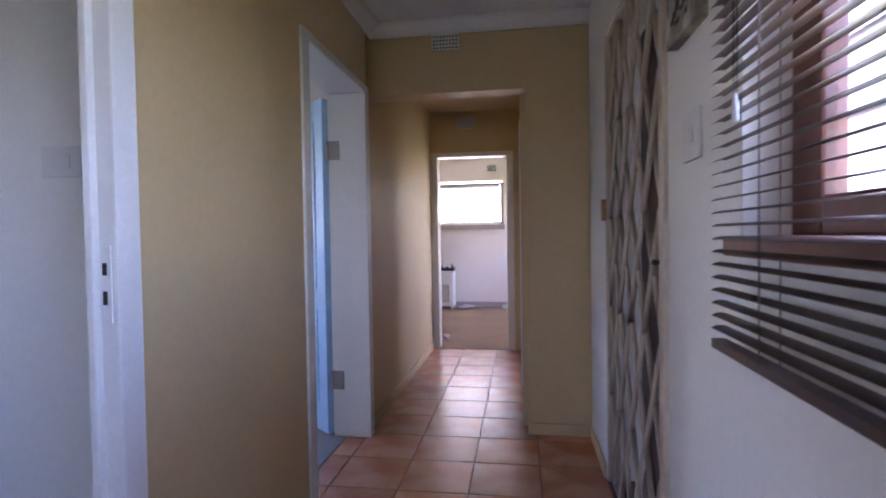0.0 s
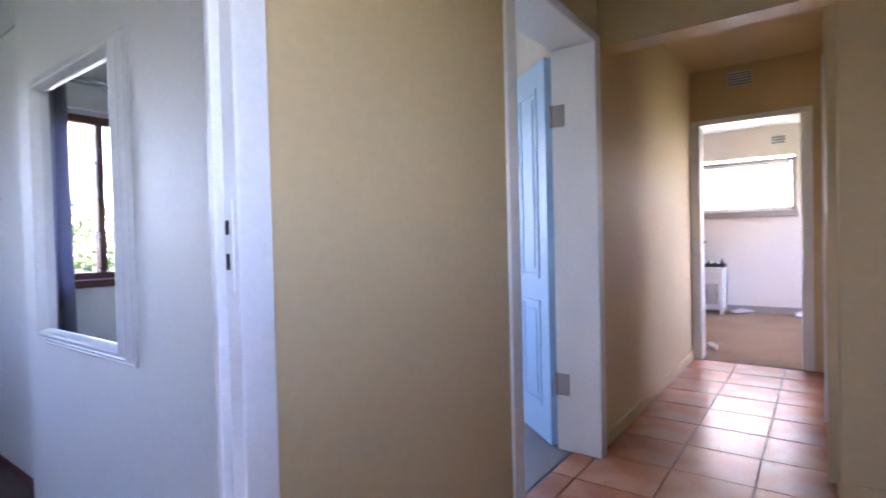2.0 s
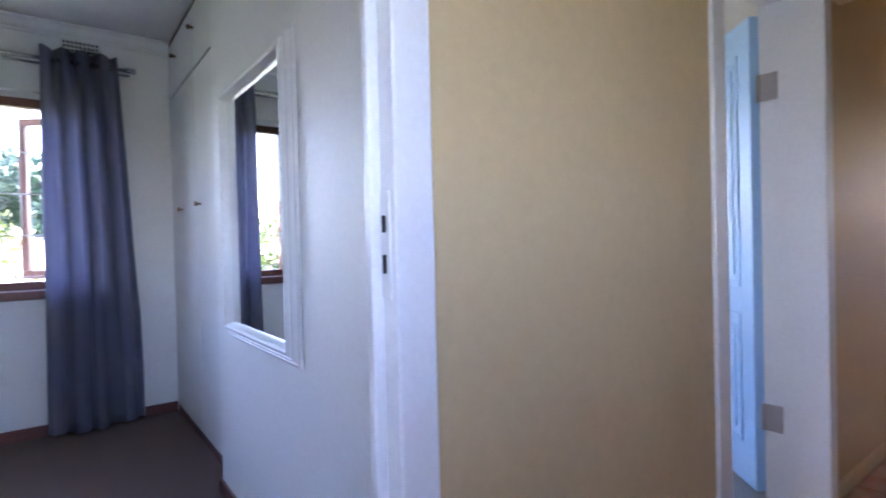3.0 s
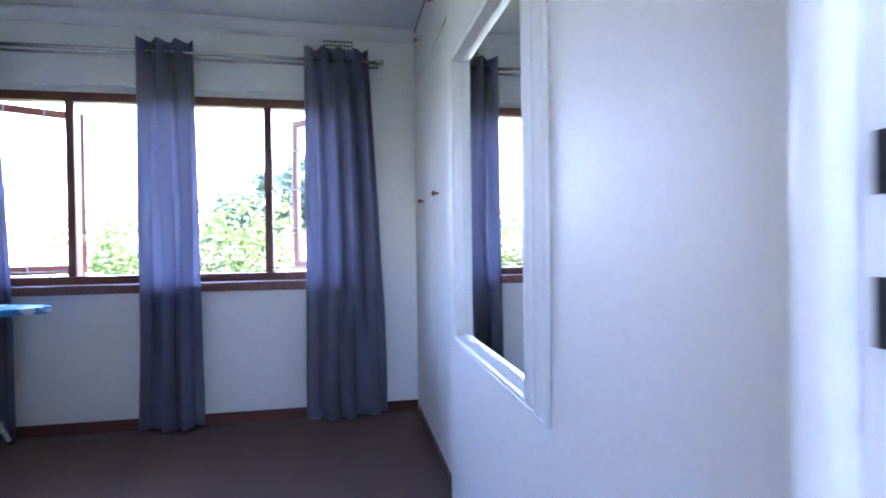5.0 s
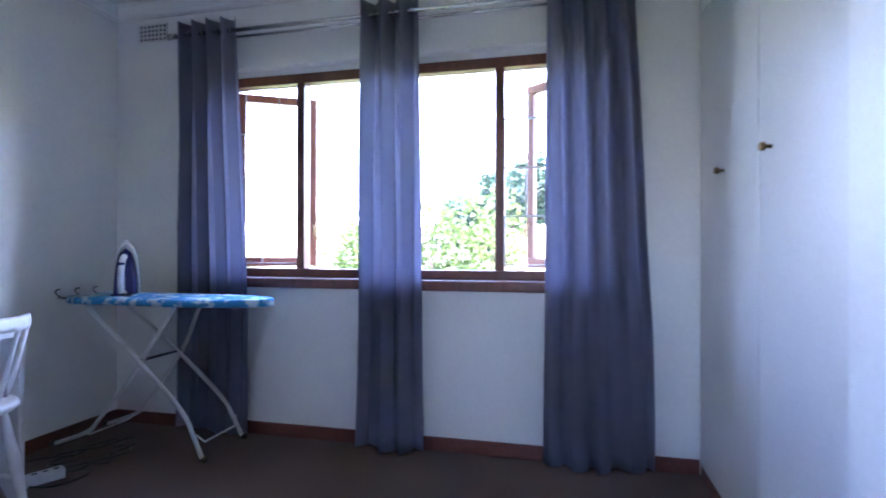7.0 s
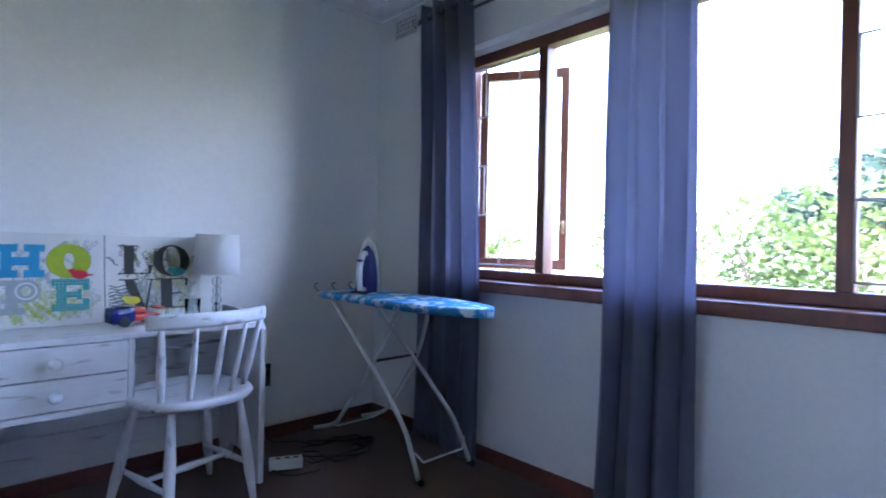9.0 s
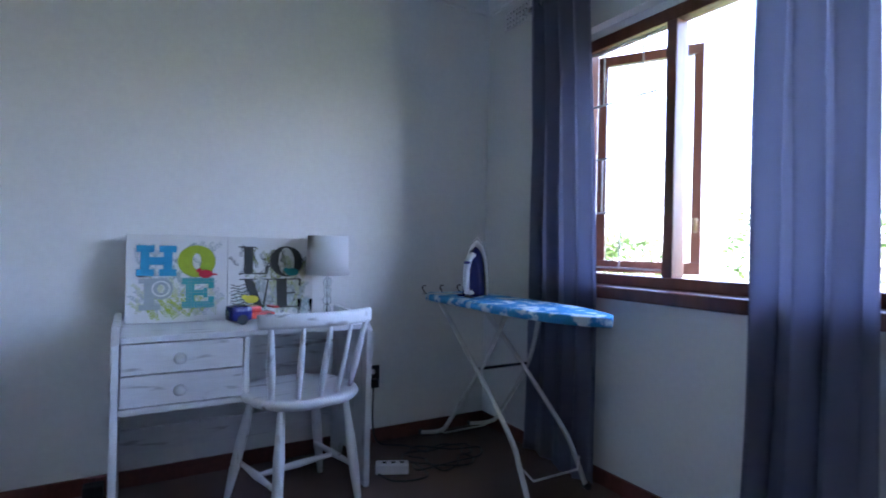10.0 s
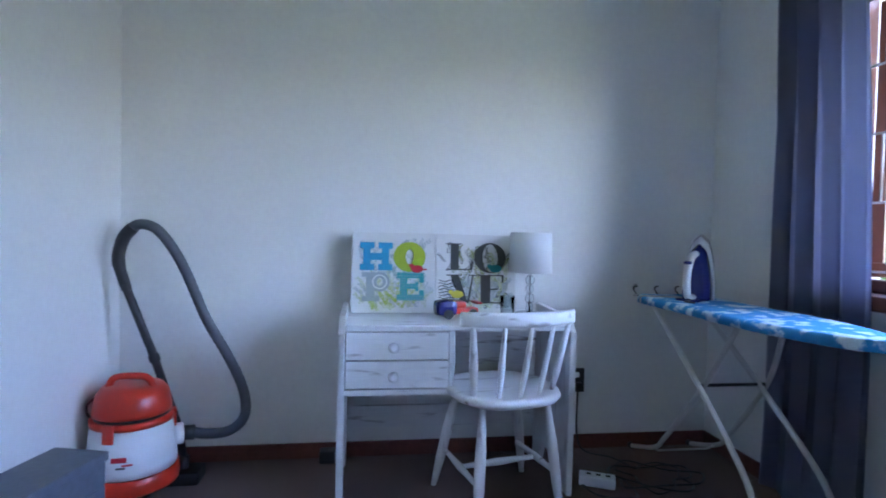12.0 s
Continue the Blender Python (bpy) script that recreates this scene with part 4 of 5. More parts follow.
for fx, tx in ((0.06, 0.11), (-0.262, -0.12)):
    bm = bmesh.new()
    tube(bm, smooth_path([(fx, 0.253, 0.012), (fx * 0.86 + tx * 0.14, 0.205, 0.13), (fx * 0.68 + tx * 0.32, 0.145, 0.247), (fx * 0.38 + tx * 0.62, -0.09, 0.483), (tx, -0.40, BZ - 0.038)], 6), 0.0115, 10)
    part("leg", bm, M_LEGS, ib)
    bm = bmesh.new()
    tube(bm, smooth_path([(fx, -0.65, 0.012), (fx * 0.95 + tx * 0.05, -0.44, 0.09), (fx * 0.9 + tx * 0.1, -0.35, 0.17), (fx * 0.5 + tx * 0.5 - 0.02, -0.09, 0.483), (tx * 0.8, 0.12, BZ - 0.038)], 6), 0.0105, 10)
    part("leg", bm, M_LEGS, ib)
    for y in (0.256, -0.655):
        bm = bmesh.new()
        tube(bm, [(fx, y - 0.016, 0.0135), (fx, y + 0.016, 0.0135)], 0.0135, 10)
        part("foot_cap", bm, M_BLACK, ib)
for pts in ([(0.058, 0.215, 0.13), (0.02, 0.235, 0.085), (-0.225, 0.235, 0.085), (-0.258, 0.215, 0.13)], [(0.062, -0.44, 0.09), (0.03, -0.46, 0.065), (-0.225, -0.46, 0.065), (-0.253, -0.44, 0.09)]):
    bm = bmesh.new()
    tube(bm, pts, 0.005, 8)
    part("cross_tie", bm, M_LEGS, ib)
bm = bmesh.new()
tube(bm, [(0.095, -0.09, 0.483), (-0.20, -0.09, 0.483)], 0.007, 8)
part("pivot_rod", bm, M_BLACK, ib)
for k in range(3):
    bm = bmesh.new()
    x = -0.11 + 0.11 * k
    tube(bm, smooth_path([(x, -0.49, BZ - 0.02), (x, -0.545, BZ - 0.012), (x, -0.585, BZ + 0.012), (x, -0.575, BZ + 0.028), (x, -0.555, BZ + 0.03)], 5), 0.0035, 6)
    part("rack_hook", bm, M_BLACK, ib)
bm = bmesh.new()
tube(bm, [(-0.13, -0.545, BZ - 0.012), (0.13, -0.545, BZ - 0.012)], 0.0035, 6)
part("rack_wire", bm, M_CHROME, ib)
bm = bmesh.new()
tube(bm, smooth_path([(0.178, -0.40, BZ - 0.03), (0.176, -0.40, BZ - 0.004), (0.16, -0.395, BZ + 0.003), (0.08, -0.37, BZ + 0.003), (0.02, -0.33, BZ + 0.004)], 5), 0.0035, 6)
part("iron_cord", bm, M_CORD, ib, "white cord lying across the cover")

# ---- iron ----
iron = thing("steam_iron", "navy and white steam iron standing on its heel", "iron", pose(-2.875, -0.80, BZ + 0.001, 0, 0, -56) @ Matrix.Diagonal((1.12, 1.15, 1.05, 1)))


def iron_loop(w, t):
    """Outline of the iron seen along its sole, at height t of its standing length."""
    return w * math.sqrt(max(0.0, 1 - t ** 2.2)) + 0.004


bm = bmesh.new()
tt = [k / 10 for k in range(11)]
layers = []
for d, s in ((0.0, 1.0), (0.006, 1.0), (0.007, 0.97)):
    layers.append([bm.verts.new((x, d, 0.012 + z)) for x, z in [(iron_loop(0.055, t) * s, 0.26 * t) for t in tt] + [(-iron_loop(0.055, t) * s, 0.26 * t) for t in tt[::-1]]])
for r0, r1 in zip(layers, layers[1:]):
    for k in range(len(r0)):
        bm.faces.new((r0[k], r0[(k + 1) % len(r0)], r1[(k + 1) % len(r0)], r1[k]))
bm.faces.new(layers[0][::-1])
bm.faces.new(layers[-1])
part("soleplate", bm, M_STEEL, iron, "steel soleplate")
for nm, mt, d0, d1, w0, w1, hh in (("skirt", M_WPLASTIC, 0.0075, 0.020, 0.054, 0.050, 0.255), ("water_tank", M_NAVY, 0.0205, 0.062, 0.0475, 0.036, 0.225)):
    bm = bmesh.new()
    layers = []
    for q in range(4):
        f = q / 3
        w = w0 + (w1 - w0) * f ** 1.5
        layers.append([bm.verts.new((x, d0 + (d1 - d0) * f, 0.004 + z)) for x, z in [(iron_loop(w, t), hh * (1 - 0.25 * f) * t) for t in tt] + [(-iron_loop(w, t), hh * (1 - 0.25 * f) * t) for t in tt[::-1]]])
    for r0, r1 in zip(layers, layers[1:]):
        for k in range(len(r0)):
            bm.faces.new((r0[k], r0[(k + 1) % len(r0)], r1[(k + 1) % len(r0)], r1[k])).smooth = True
    bm.faces.new(layers[0][::-1])
    bm.faces.new(layers[-1])
    part(nm, bm, mt, iron)
bm = bmesh.new()
tube(bm, smooth_path([(0, 0.06, 0.012), (0, 0.105, 0.02), (0, 0.118, 0.07), (0, 0.112, 0.13), (0, 0.085, 0.175), (0, 0.05, 0.19)], 6), 0.0135, 12)
part("handle", bm, M_WPLASTIC, iron, "white curved handle")
boxes_part("heel", [(-0.042, 0.042, 0.004, 0.115, 0.0, 0.010)], M_NAVY, iron, bevel=0.003)
bm = bmesh.new()
lathe(bm, [(0.0, 0.0), (0.014, 0.0), (0.013, 0.012), (0.0, 0.012)], 16, at=(0.0, 0.115, 0.15))
part("dial", bm, M_NAVY, iron)
bm = bmesh.new()
tube(bm, smooth_path([(0, 0.108, 0.012), (-0.02, 0.13, 0.008), (-0.03, 0.20, -0.02 + 0.03), (-0.05, 0.16, 0.004)], 6), 0.0035, 6)
part("power_cord", bm, M_BLACK, iron)

# ---- multiplug and cable ----
mp_ = thing("multiplug", "white multiplug adaptor lying on the carpet", "plug", pose(-2.43, -0.80, 0.001, 0, 0, -25))
boxes_part("body", [(-0.075, 0.075, -0.03, 0.03, 0, 0.045)], M_WPLASTIC, mp_, bevel=0.007)
for k in range(3):
    # pin holes as dark blocks coloured like the shade within
    boxes_part("socket_hole", [(-0.055 + 0.04 * k, -0.035 + 0.04 * k, -0.008, 0.008, 0.0445, 0.0462)], M_HOLE_SHADE, mp_)
cab = thing("power_cable", "loose coil of black power cable on the carpet", "cable")
bm = bmesh.new()
rnd = random.Random(4)
pts = [(-2.36, -0.82, 0.006), (-2.40, -0.70, 0.006), (-2.55, -0.68, 0.006)]
for k in range(30):
    a = k * 0.62
    r = 0.15 + 0.05 * math.sin(k * 1.7)
    pts.append((-2.72 + 0.02 * math.sin(k) + r * 1.05 * math.cos(a), -0.84 + r * 0.8 * math.sin(a), 0.006 + 0.005 * (k % 3)))
pts += [(-2.62, -1.05, 0.006), (-2.52, -1.13, 0.006), (-2.49, -1.165, 0.08), (-2.487, -1.165, 0.30)]
tube(bm, smooth_path(pts, 5), 0.0042, 6)
part("cord", bm, M_BLACK, cab)
sk = thing("wall_socket", "dark wall socket with a plug beside the desk", "socket", pose(-2.487, SY, 0.345))
boxes_part("plate", [(-0.04, 0.04, 0.0005, 0.010, -0.06, 0.06)], M_BLACK, sk, bevel=0.003)
boxes_part("plug_top", [(-0.018, 0.018, 0.010, 0.045, -0.045, -0.005)], M_BLACK, sk, bevel=0.006)
boxes_part("rocker", [(-0.012, 0.012, 0.010, 0.014, 0.015, 0.04)], M_WPLASTIC, sk, bevel=0.001)
bk = thing("cable_box", "small black box on the carpet under the desk", "box", pose(-1.275, -1.135, 0.001))
boxes_part("case", [(-0.035, 0.035, -0.03, 0.03, 0, 0.055)], M_BLACK, bk, bevel=0.006)

# ---- vacuum cleaner ----
vac = thing("vacuum_cleaner", "red and white drum vacuum cleaner with grey hose", "vacuum cleaner", pose(-0.535, -0.91, 0))
bm = bmesh.new()
lathe(bm, [(0.0, 0.055), (0.165, 0.055), (0.168, 0.065), (0.165, 0.115), (0.160, 0.120)], 40)
part("base_band", bm, M_RED, vac, "red lower band")
bm = bmesh.new()
lathe(bm, [(0.0, 0.118), (0.159, 0.118), (0.158, 0.15), (0.143, 0.30), (0.0, 0.30)], 40)
part("drum", bm, M_WPLASTIC, vac, "white drum")
bm = bmesh.new()
lathe(bm, [(0.0, 0.298), (0.147, 0.298), (0.147, 0.318), (0.138, 0.322), (0.0, 0.322)], 40)
part("rim", bm, M_RED, vac)
bm = bmesh.new()
lathe(bm, [(0.0, 0.321), (0.133, 0.321), (0.133, 0.336), (0.0, 0.336)], 40)
part("seal_band", bm, M_BLACK, vac, "black band")
bm = bmesh.new()
lathe(bm, [(0.0, 0.335), (0.138, 0.335), (0.139, 0.350), (0.127, 0.41), (0.108, 0.435), (0.06, 0.442), (0.0, 0.443)], 40)
part("motor_head", bm, M_RED, vac, "red motor head")
bm = bmesh.new()
tube(bm, smooth_path([(0.085, 0.02, 0.425), (0.06, 0.02, 0.468), (0.0, 0.02, 0.476), (-0.06, 0.02, 0.468), (-0.09, 0.02, 0.42)], 6), 0.0135, 10)
part("carry_handle", bm, M_RED, vac)
bm = bmesh.new()
tube(bm, smooth_path([(0.12, 0.02, 0.40), (0.15, 0.03, 0.37), (0.152, 0.03, 0.335), (0.135, 0.03, 0.31)], 5), 0.005, 8)
part("cord_loop", bm, M_BLACK, vac)
for a in (80, 200, 320):
    clip_m = pose(0, 0, 0, 0, 0, a)
    bm = bmesh.new()
    box(bm, 0.138, 0.153, -0.02, 0.02, 0.255, 0.325, bevel=0.004, m=clip_m)
    part("clip", bm, M_RED, vac)
bm = bmesh.new()
tube(bm, [(-0.13, -0.05, 0.215), (-0.168, -0.065, 0.215)], 0.042, 20)
part("port_collar", bm, M_WPLASTIC, vac)
bm = bmesh.new()
tube(bm, [(-0.160, -0.062, 0.215), (-0.205, -0.08, 0.21)], 0.030, 18)
part("hose_connector", bm, M_BLACK, vac)
bm = bmesh.new()
line = smooth_path([(-0.20, -0.08, 0.21), (-0.26, -0.09, 0.198), (-0.34, -0.11, 0.203), (-0.395, -0.12, 0.26), (-0.39, -0.12, 0.37), (-0.33, -0.12, 0.51), (-0.235, -0.12, 0.68), (-0.155, -0.12, 0.87), (-0.095, -0.12, 0.98), (-0.03, -0.12, 1.055), (0.035, -0.12, 1.068), (0.075, -0.12, 1.035)], 14)
tube(bm, line, [0.0205 + 0.0018 * (k % 2) for k in range(len(line))], 12)
part("hose", bm, M_HOSE, vac, "grey ribbed flexible hose")
bm = bmesh.new()
tube(bm, smooth_path([(0.055, -0.12, 1.056), (0.088, -0.12, 1.015), (0.108, -0.12, 0.955), (0.108, -0.12, 0.90), (0.085, -0.12, 0.82)], 5), [0.026] * 8 + [0.025] * 8 + [0.022] * 5, 12)
part("hose_grip", bm, M_BLACK, vac, "black curved hand grip")
bm = bmesh.new()
tube(bm, [(0.088, -0.12, 0.83), (0.078, -0.12, 0.80), (0.076, -0.12, 0.795), (-0.026, -0.12, 0.53), (-0.028, -0.12, 0.525), (-0.036, -0.12, 0.50), (-0.038, -0.12, 0.495), (-0.135, -0.115, 0.21), (-0.155, -0.105, 0.08)], [0.021, 0.021, 0.017, 0.017, 0.022, 0.022, 0.0165, 0.0165, 0.016], 12)
part("wand", bm, M_BLACK, vac)
bm = bmesh.new()
box(bm, -0.235, -0.085, -0.145, -0.035, 0.001, 0.055, bevel=0.012)
tube(bm, [(-0.155, -0.108, 0.10), (-0.16, -0.095, 0.04)], 0.022, 10)
part("floor_nozzle", bm, M_BLACK, vac)
for a in (45, 135, 225, 315):
    x, y = 0.135 * math.cos(radians(a)), 0.135 * math.sin(radians(a))
    bm = bmesh.new()
    tube(bm, [(x - 0.012, y, 0.024), (x + 0.012, y, 0.024)], 0.023, 14)
    tube(bm, [(x, y, 0.03), (x, y, 0.057)], 0.010, 8)
    part("castor", bm, M_BLACK, vac)
for k, (a, z, w) in enumerate(((96, 0.19, 0.05), (106, 0.175, 0.035), (98, 0.165, 0.03))):
    bm = bmesh.new()
    box(bm, 0.1545, 0.1585, -w / 2, w / 2, z, z + 0.006 + 0.012 * (k == 0), m=pose(0, 0, 0, 0, 0, a))
    part("marking", bm, M_INK["red"] if k < 2 else M_INK["char"], vac)

# ---- grey storage box ----
gb = thing("storage_box", "slate grey painted wooden box with panelled side", "box", pose(-0.795, -0.045, 0, 0, 0, -14))
boxes_part("lid", [(-0.055, 0.085, 0.0, 0.60, 0.508, 0.53)], M_SLATE, gb, bevel=0.005)
boxes_part("body", [(-0.038, 0.07, 0.012, 0.588, 0.0, 0.5075)], M_SLATE, gb)
for r in ((-0.05, -0.0385, 0.006, 0.594, 0.45, 0.5075), (-0.05, -0.0385, 0.006, 0.594, 0.0, 0.07), (-0.05, -0.0385, 0.006, 0.07, 0.0705, 0.4495), (-0.05, -0.0385, 0.53, 0.594, 0.0705, 0.4495)):
    boxes_part("panel_rail", [r], M_SLATE, gb, bevel=0.003)

# ---- hall window and blind ----
w2 = thing("window_2", "red-brown wooden hall window with burglar bars", "window", kind="structure")
X0, X1 = GX + 0.082, GX + 0.125
for n, r in (("frame_side", (X0, X1, HW1 - 0.095, HW1, HWZ0, HWZ1)), ("frame_side", (X0, X1, HW0, HW0 + 0.095, HWZ0, HWZ1)), ("frame_head", (X0, X1, HW0 + 0.095, HW1 - 0.095, HWZ1 - 0.08, HWZ1)), ("frame_bottom", (X0, X1, HW0 + 0.095, HW1 - 0.095, HWZ0, HWZ0 + 0.068)), ("mullion", (X0, X1, 1.12, 1.17, HWZ0 + 0.068, HWZ1 - 0.08))):
    boxes_part(n, [r], M_REDWOOD, w2, bevel=0.006)
boxes_part("window_sill", [(GX - 0.03, X0, HW0 - 0.02, HW1 + 0.015, HWZ0 - 0.035, HWZ0 + 0.002)], M_REDWOOD, w2, bevel=0.005)
for a, b in ((HW0 + 0.095, 1.12), (1.17, HW1 - 0.095)):
    p = boxes_part("pane", [(X0 + 0.02, X0 + 0.024, a, b, HWZ0 + 0.068, HWZ1 - 0.08)], M_GLASS, w2)
    p.visible_shadow = False
for k in range(6):
    bm = bmesh.new()
    z = HWZ0 + 0.20 + 0.13 * k
    tube(bm, [(X1 + 0.02, HW0 + 0.05, z), (X1 + 0.02, HW1 - 0.05, z)], 0.006, 6)
    part("burglar_bar", bm, M_BAR, w2)
for k in range(5):
    bm = bmesh.new()
    y = HW0 + 0.22 + 0.25 * k
    tube(bm, [(X1 + 0.031, y, HWZ0 + 0.02), (X1 + 0.031, y, HWZ1)], 0.006, 6)
    part("burglar_bar", bm, M_BAR, w2)

bl = thing("venetian_blind", "dark brown venetian blind lowered over the hall window", "blind", pose(GX - 0.042, 0, 0))
BY0, BY1 = 0.34, 1.846
slat_me = None
for k in range(52):
    z = 1.025 + 0.0235 * k
    if slat_me is None:
        bm = bmesh.new()
        sec = [(-0.0125, -0.001), (-0.006, 0.001), (0, 0.0016), (0.006, 0.001), (0.0125, -0.001), (0.0125, -0.0016), (0.006, 0.0004), (0, 0.001), (-0.006, 0.0004), (-0.0125, -0.0016)]
        ca, sa = math.cos(radians(10)), math.sin(radians(10))
        ends = [[bm.verts.new((a * ca - b * sa, y, a * sa + b * ca)) for a, b in sec] for y in (BY0, BY1)]
        for q in range(10):
            bm.faces.new((ends[0][q], ends[0][(q + 1) % 10], ends[1][(q + 1) % 10], ends[1][q]))
        bm.faces.new(ends[0])
        bm.faces.new(ends[1][::-1])
        ob = part("slat", bm, M_BLIND, bl)
        slat_me = ob.data
    else:
        ob = new("slat", slat_me)
        ob.parent = bl
    ob.location.z = z
boxes_part("bottom_rail", [(-0.013, 0.013, BY0, BY1, 0.985, 1.003)], M_BLIND, bl, bevel=0.003)
boxes_part("head_rail", [(-0.02, 0.025, BY0, BY1, 2.25, 2.29)], M_BLIND, bl, bevel=0.003)
for y in (0.50, 1.08, 1.645):
    for dx in (-0.0145, 0.0145):
        bm = bmesh.new()
        tube(bm, [(dx, y, 1.0), (dx, y, 2.26)], 0.0011, 5)
        part("ladder_cord", bm, M_BLIND, bl)
bm = bmesh.new()
tube(bm, [(-0.022, 1.71, 1.42), (-0.022, 1.71, 2.26)], 0.0035, 6)
part("tilt_wand", bm, M_CRYSTAL, bl, "clear plastic tilt wand")
bm = bmesh.new()
tube(bm, [(-0.022, 1.71, 1.375), (-0.022, 1.71, 1.40), (-0.022, 1.71, 1.42)], [0.006, 0.006, 0.003], 8)
part("wand_tip", bm, M_WPLASTIC, bl)

pq = thing("wall_plaque", "weathered grey canvas plaque with dark marks", "plaque", pose(GX, 2.122, 1.662))
boxes_part("board", [(-0.03, -0.001, -0.11, 0.11, 0, 0.36)], M_PLAQUE, pq, bevel=0.003)
bm = bmesh.new()
rnd = random.Random(9)
for k in range(26):
    y, z = rnd.uniform(-0.09, 0.06), rnd.uniform(0.03, 0.32)
    box(bm, -0.032, -0.0298, y, y + rnd.uniform(0.01, 0.04), z, z + rnd.uniform(0.004, 0.018))
part("dark_marks", bm, M_INK["char"], pq)

# ---- far bedroom ----
w3 = thing("window_3", "high far bedroom window in taupe frame with roller blind", "window", kind="structure")
for n, r in (("frame_side", (0.60, 0.655, FY - 0.03, FY + 0.05, 1.30, 2.06)), ("frame_side", (-0.655, -0.60, FY - 0.03, FY + 0.05, 1.30, 2.06)), ("frame_head", (-0.60, 0.60, FY - 0.03, FY + 0.05, 2.02, 2.06)), ("window_sill", (-0.68, 0.67, FY - 0.06, FY + 0.05, 1.29, 1.37))):
    boxes_part(n, [r], M_TAUPE, w3, bevel=0.005)
p = boxes_part("pane", [(-0.60, 0.60, FY + 0.08, FY + 0.085, 1.37, 2.06)], M_GLASS, w3)
p.visible_shadow = False
rb = thing("roller_blind", "pale translucent roller blind glowing with daylight", "blind", pose(0, FY, 0))
bm = bmesh.new()
tube(bm, [(-0.59, 0.005, 2.00), (0.59, 0.005, 2.00)], 0.018, 12)
part("roller", bm, M_ENAMEL, rb)
boxes_part("cloth", [(-0.575, 0.575, 0.0, 0.002, 1.40, 1.99)], M_ROLLER, rb)
boxes_part("bottom_bar", [(-0.575, 0.575, -0.006, 0.008, 1.385, 1.40)], M_ENAMEL, rb)

cb = thing("lattice_cabinet", "small white cabinet with lattice door and one drawer", "cabinet", pose(-0.42, FY - 0.02, 0))
boxes_part("body", [(-0.26, 0.26, -0.36, -0.01, 0.06, 0.60)], M_ENAMEL, cb, bevel=0.004)
boxes_part("top", [(-0.275, 0.275, -0.38, -0.005, 0.6005, 0.625)], M_ENAMEL, cb, bevel=0.004)
for sx in (-0.24, 0.24):
    for sy in (-0.34, -0.03):
        boxes_part("foot", [(sx - 0.02, sx + 0.02, sy - 0.02, sy + 0.02, 0, 0.0595)], M_ENAMEL, cb, bevel=0.004)
boxes_part("drawer", [(-0.24, 0.24, -0.372, -0.3605, 0.47, 0.58)], M_ENAMEL, cb, bevel=0.004)
for x0, x1 in ((-0.24, -0.005), (0.005, 0.24)):
    boxes_part("door_panel", [(x0 + 0.04, x1 - 0.04, -0.3625, -0.3605, 0.13, 0.41)], M_TAUPE, cb)
    boxes_part("door_frame", [(x0, x1, -0.375, -0.3605, 0.08, 0.13), (x0, x1, -0.375, -0.3605, 0.41, 0.455), (x0, x0 + 0.04, -0.375, -0.3605, 0.13, 0.41), (x1 - 0.04, x1, -0.375, -0.3605, 0.13, 0.41)], M_ENAMEL, cb)
    bm = bmesh.new()
    for k in range(-4, 5):
        for s in (-1, 1):
            c = (x0 + x1) / 2 + k * 0.045
            for q in range(8):
                xa, xb = c - s * 0.14 + s * 0.035 * q, c - s * 0.14 + s * 0.035 * (q + 1)
                if min(xa, xb) >= x0 + 0.038 and max(xa, xb) <= x1 - 0.038:
                    tube(bm, [(xa, -0.366, 0.13 + 0.035 * q), (xb, -0.366, 0.13 + 0.035 * (q + 1))], 0.005, 4)
    part("lattice", bm, M_ENAMEL, cb)
tr = thing("toiletry_tray", "dark tray of small bottles on the cabinet", "tray", pose(-0.30, FY - 0.22, 0.626))
boxes_part("tray", [(-0.14, 0.15, -0.10, 0.10, 0, 0.012), (-0.14, 0.15, -0.10, -0.09, 0.012, 0.05), (-0.14, 0.15, 0.09, 0.10, 0.012, 0.05), (-0.14, -0.13, -0.09, 0.09, 0.012, 0.05), (0.14, 0.15, -0.09, 0.09, 0.012, 0.05)], M_BLACK, tr)
rnd = random.Random(3)
for k in range(6):
    bm = bmesh.new()
    h = rnd.uniform(0.07, 0.12)
    lathe(bm, [(0.0, 0.012), (0.016, 0.012), (0.017, h * 0.7), (0.007, h * 0.8), (0.007, h), (0.0, h)], 12, at=(-0.10 + 0.042 * k, rnd.uniform(-0.05, 0.05), 0))
    part("bottle", bm, M_BLACK if k % 2 else M_WPLASTIC, tr)
hd = thing("hair_dryer", "dark hair dryer on a stand on the cabinet", "hair dryer", pose(-0.50, FY - 0.15, 0.626))
bm = bmesh.new()
lathe(bm, [(0.0, 0.0), (0.05, 0.0), (0.05, 0.015), (0.012, 0.02), (0.010, 0.30), (0.0, 0.30)], 16)
part("stand", bm, M_BLACK, hd)
bm = bmesh.new()
tube(bm, [(-0.05, -0.02, 0.30), (0.05, -0.02, 0.34), (0.10, -0.02, 0.36)], [0.03, 0.035, 0.028], 14)
part("barrel", bm, M_BLACK, hd)


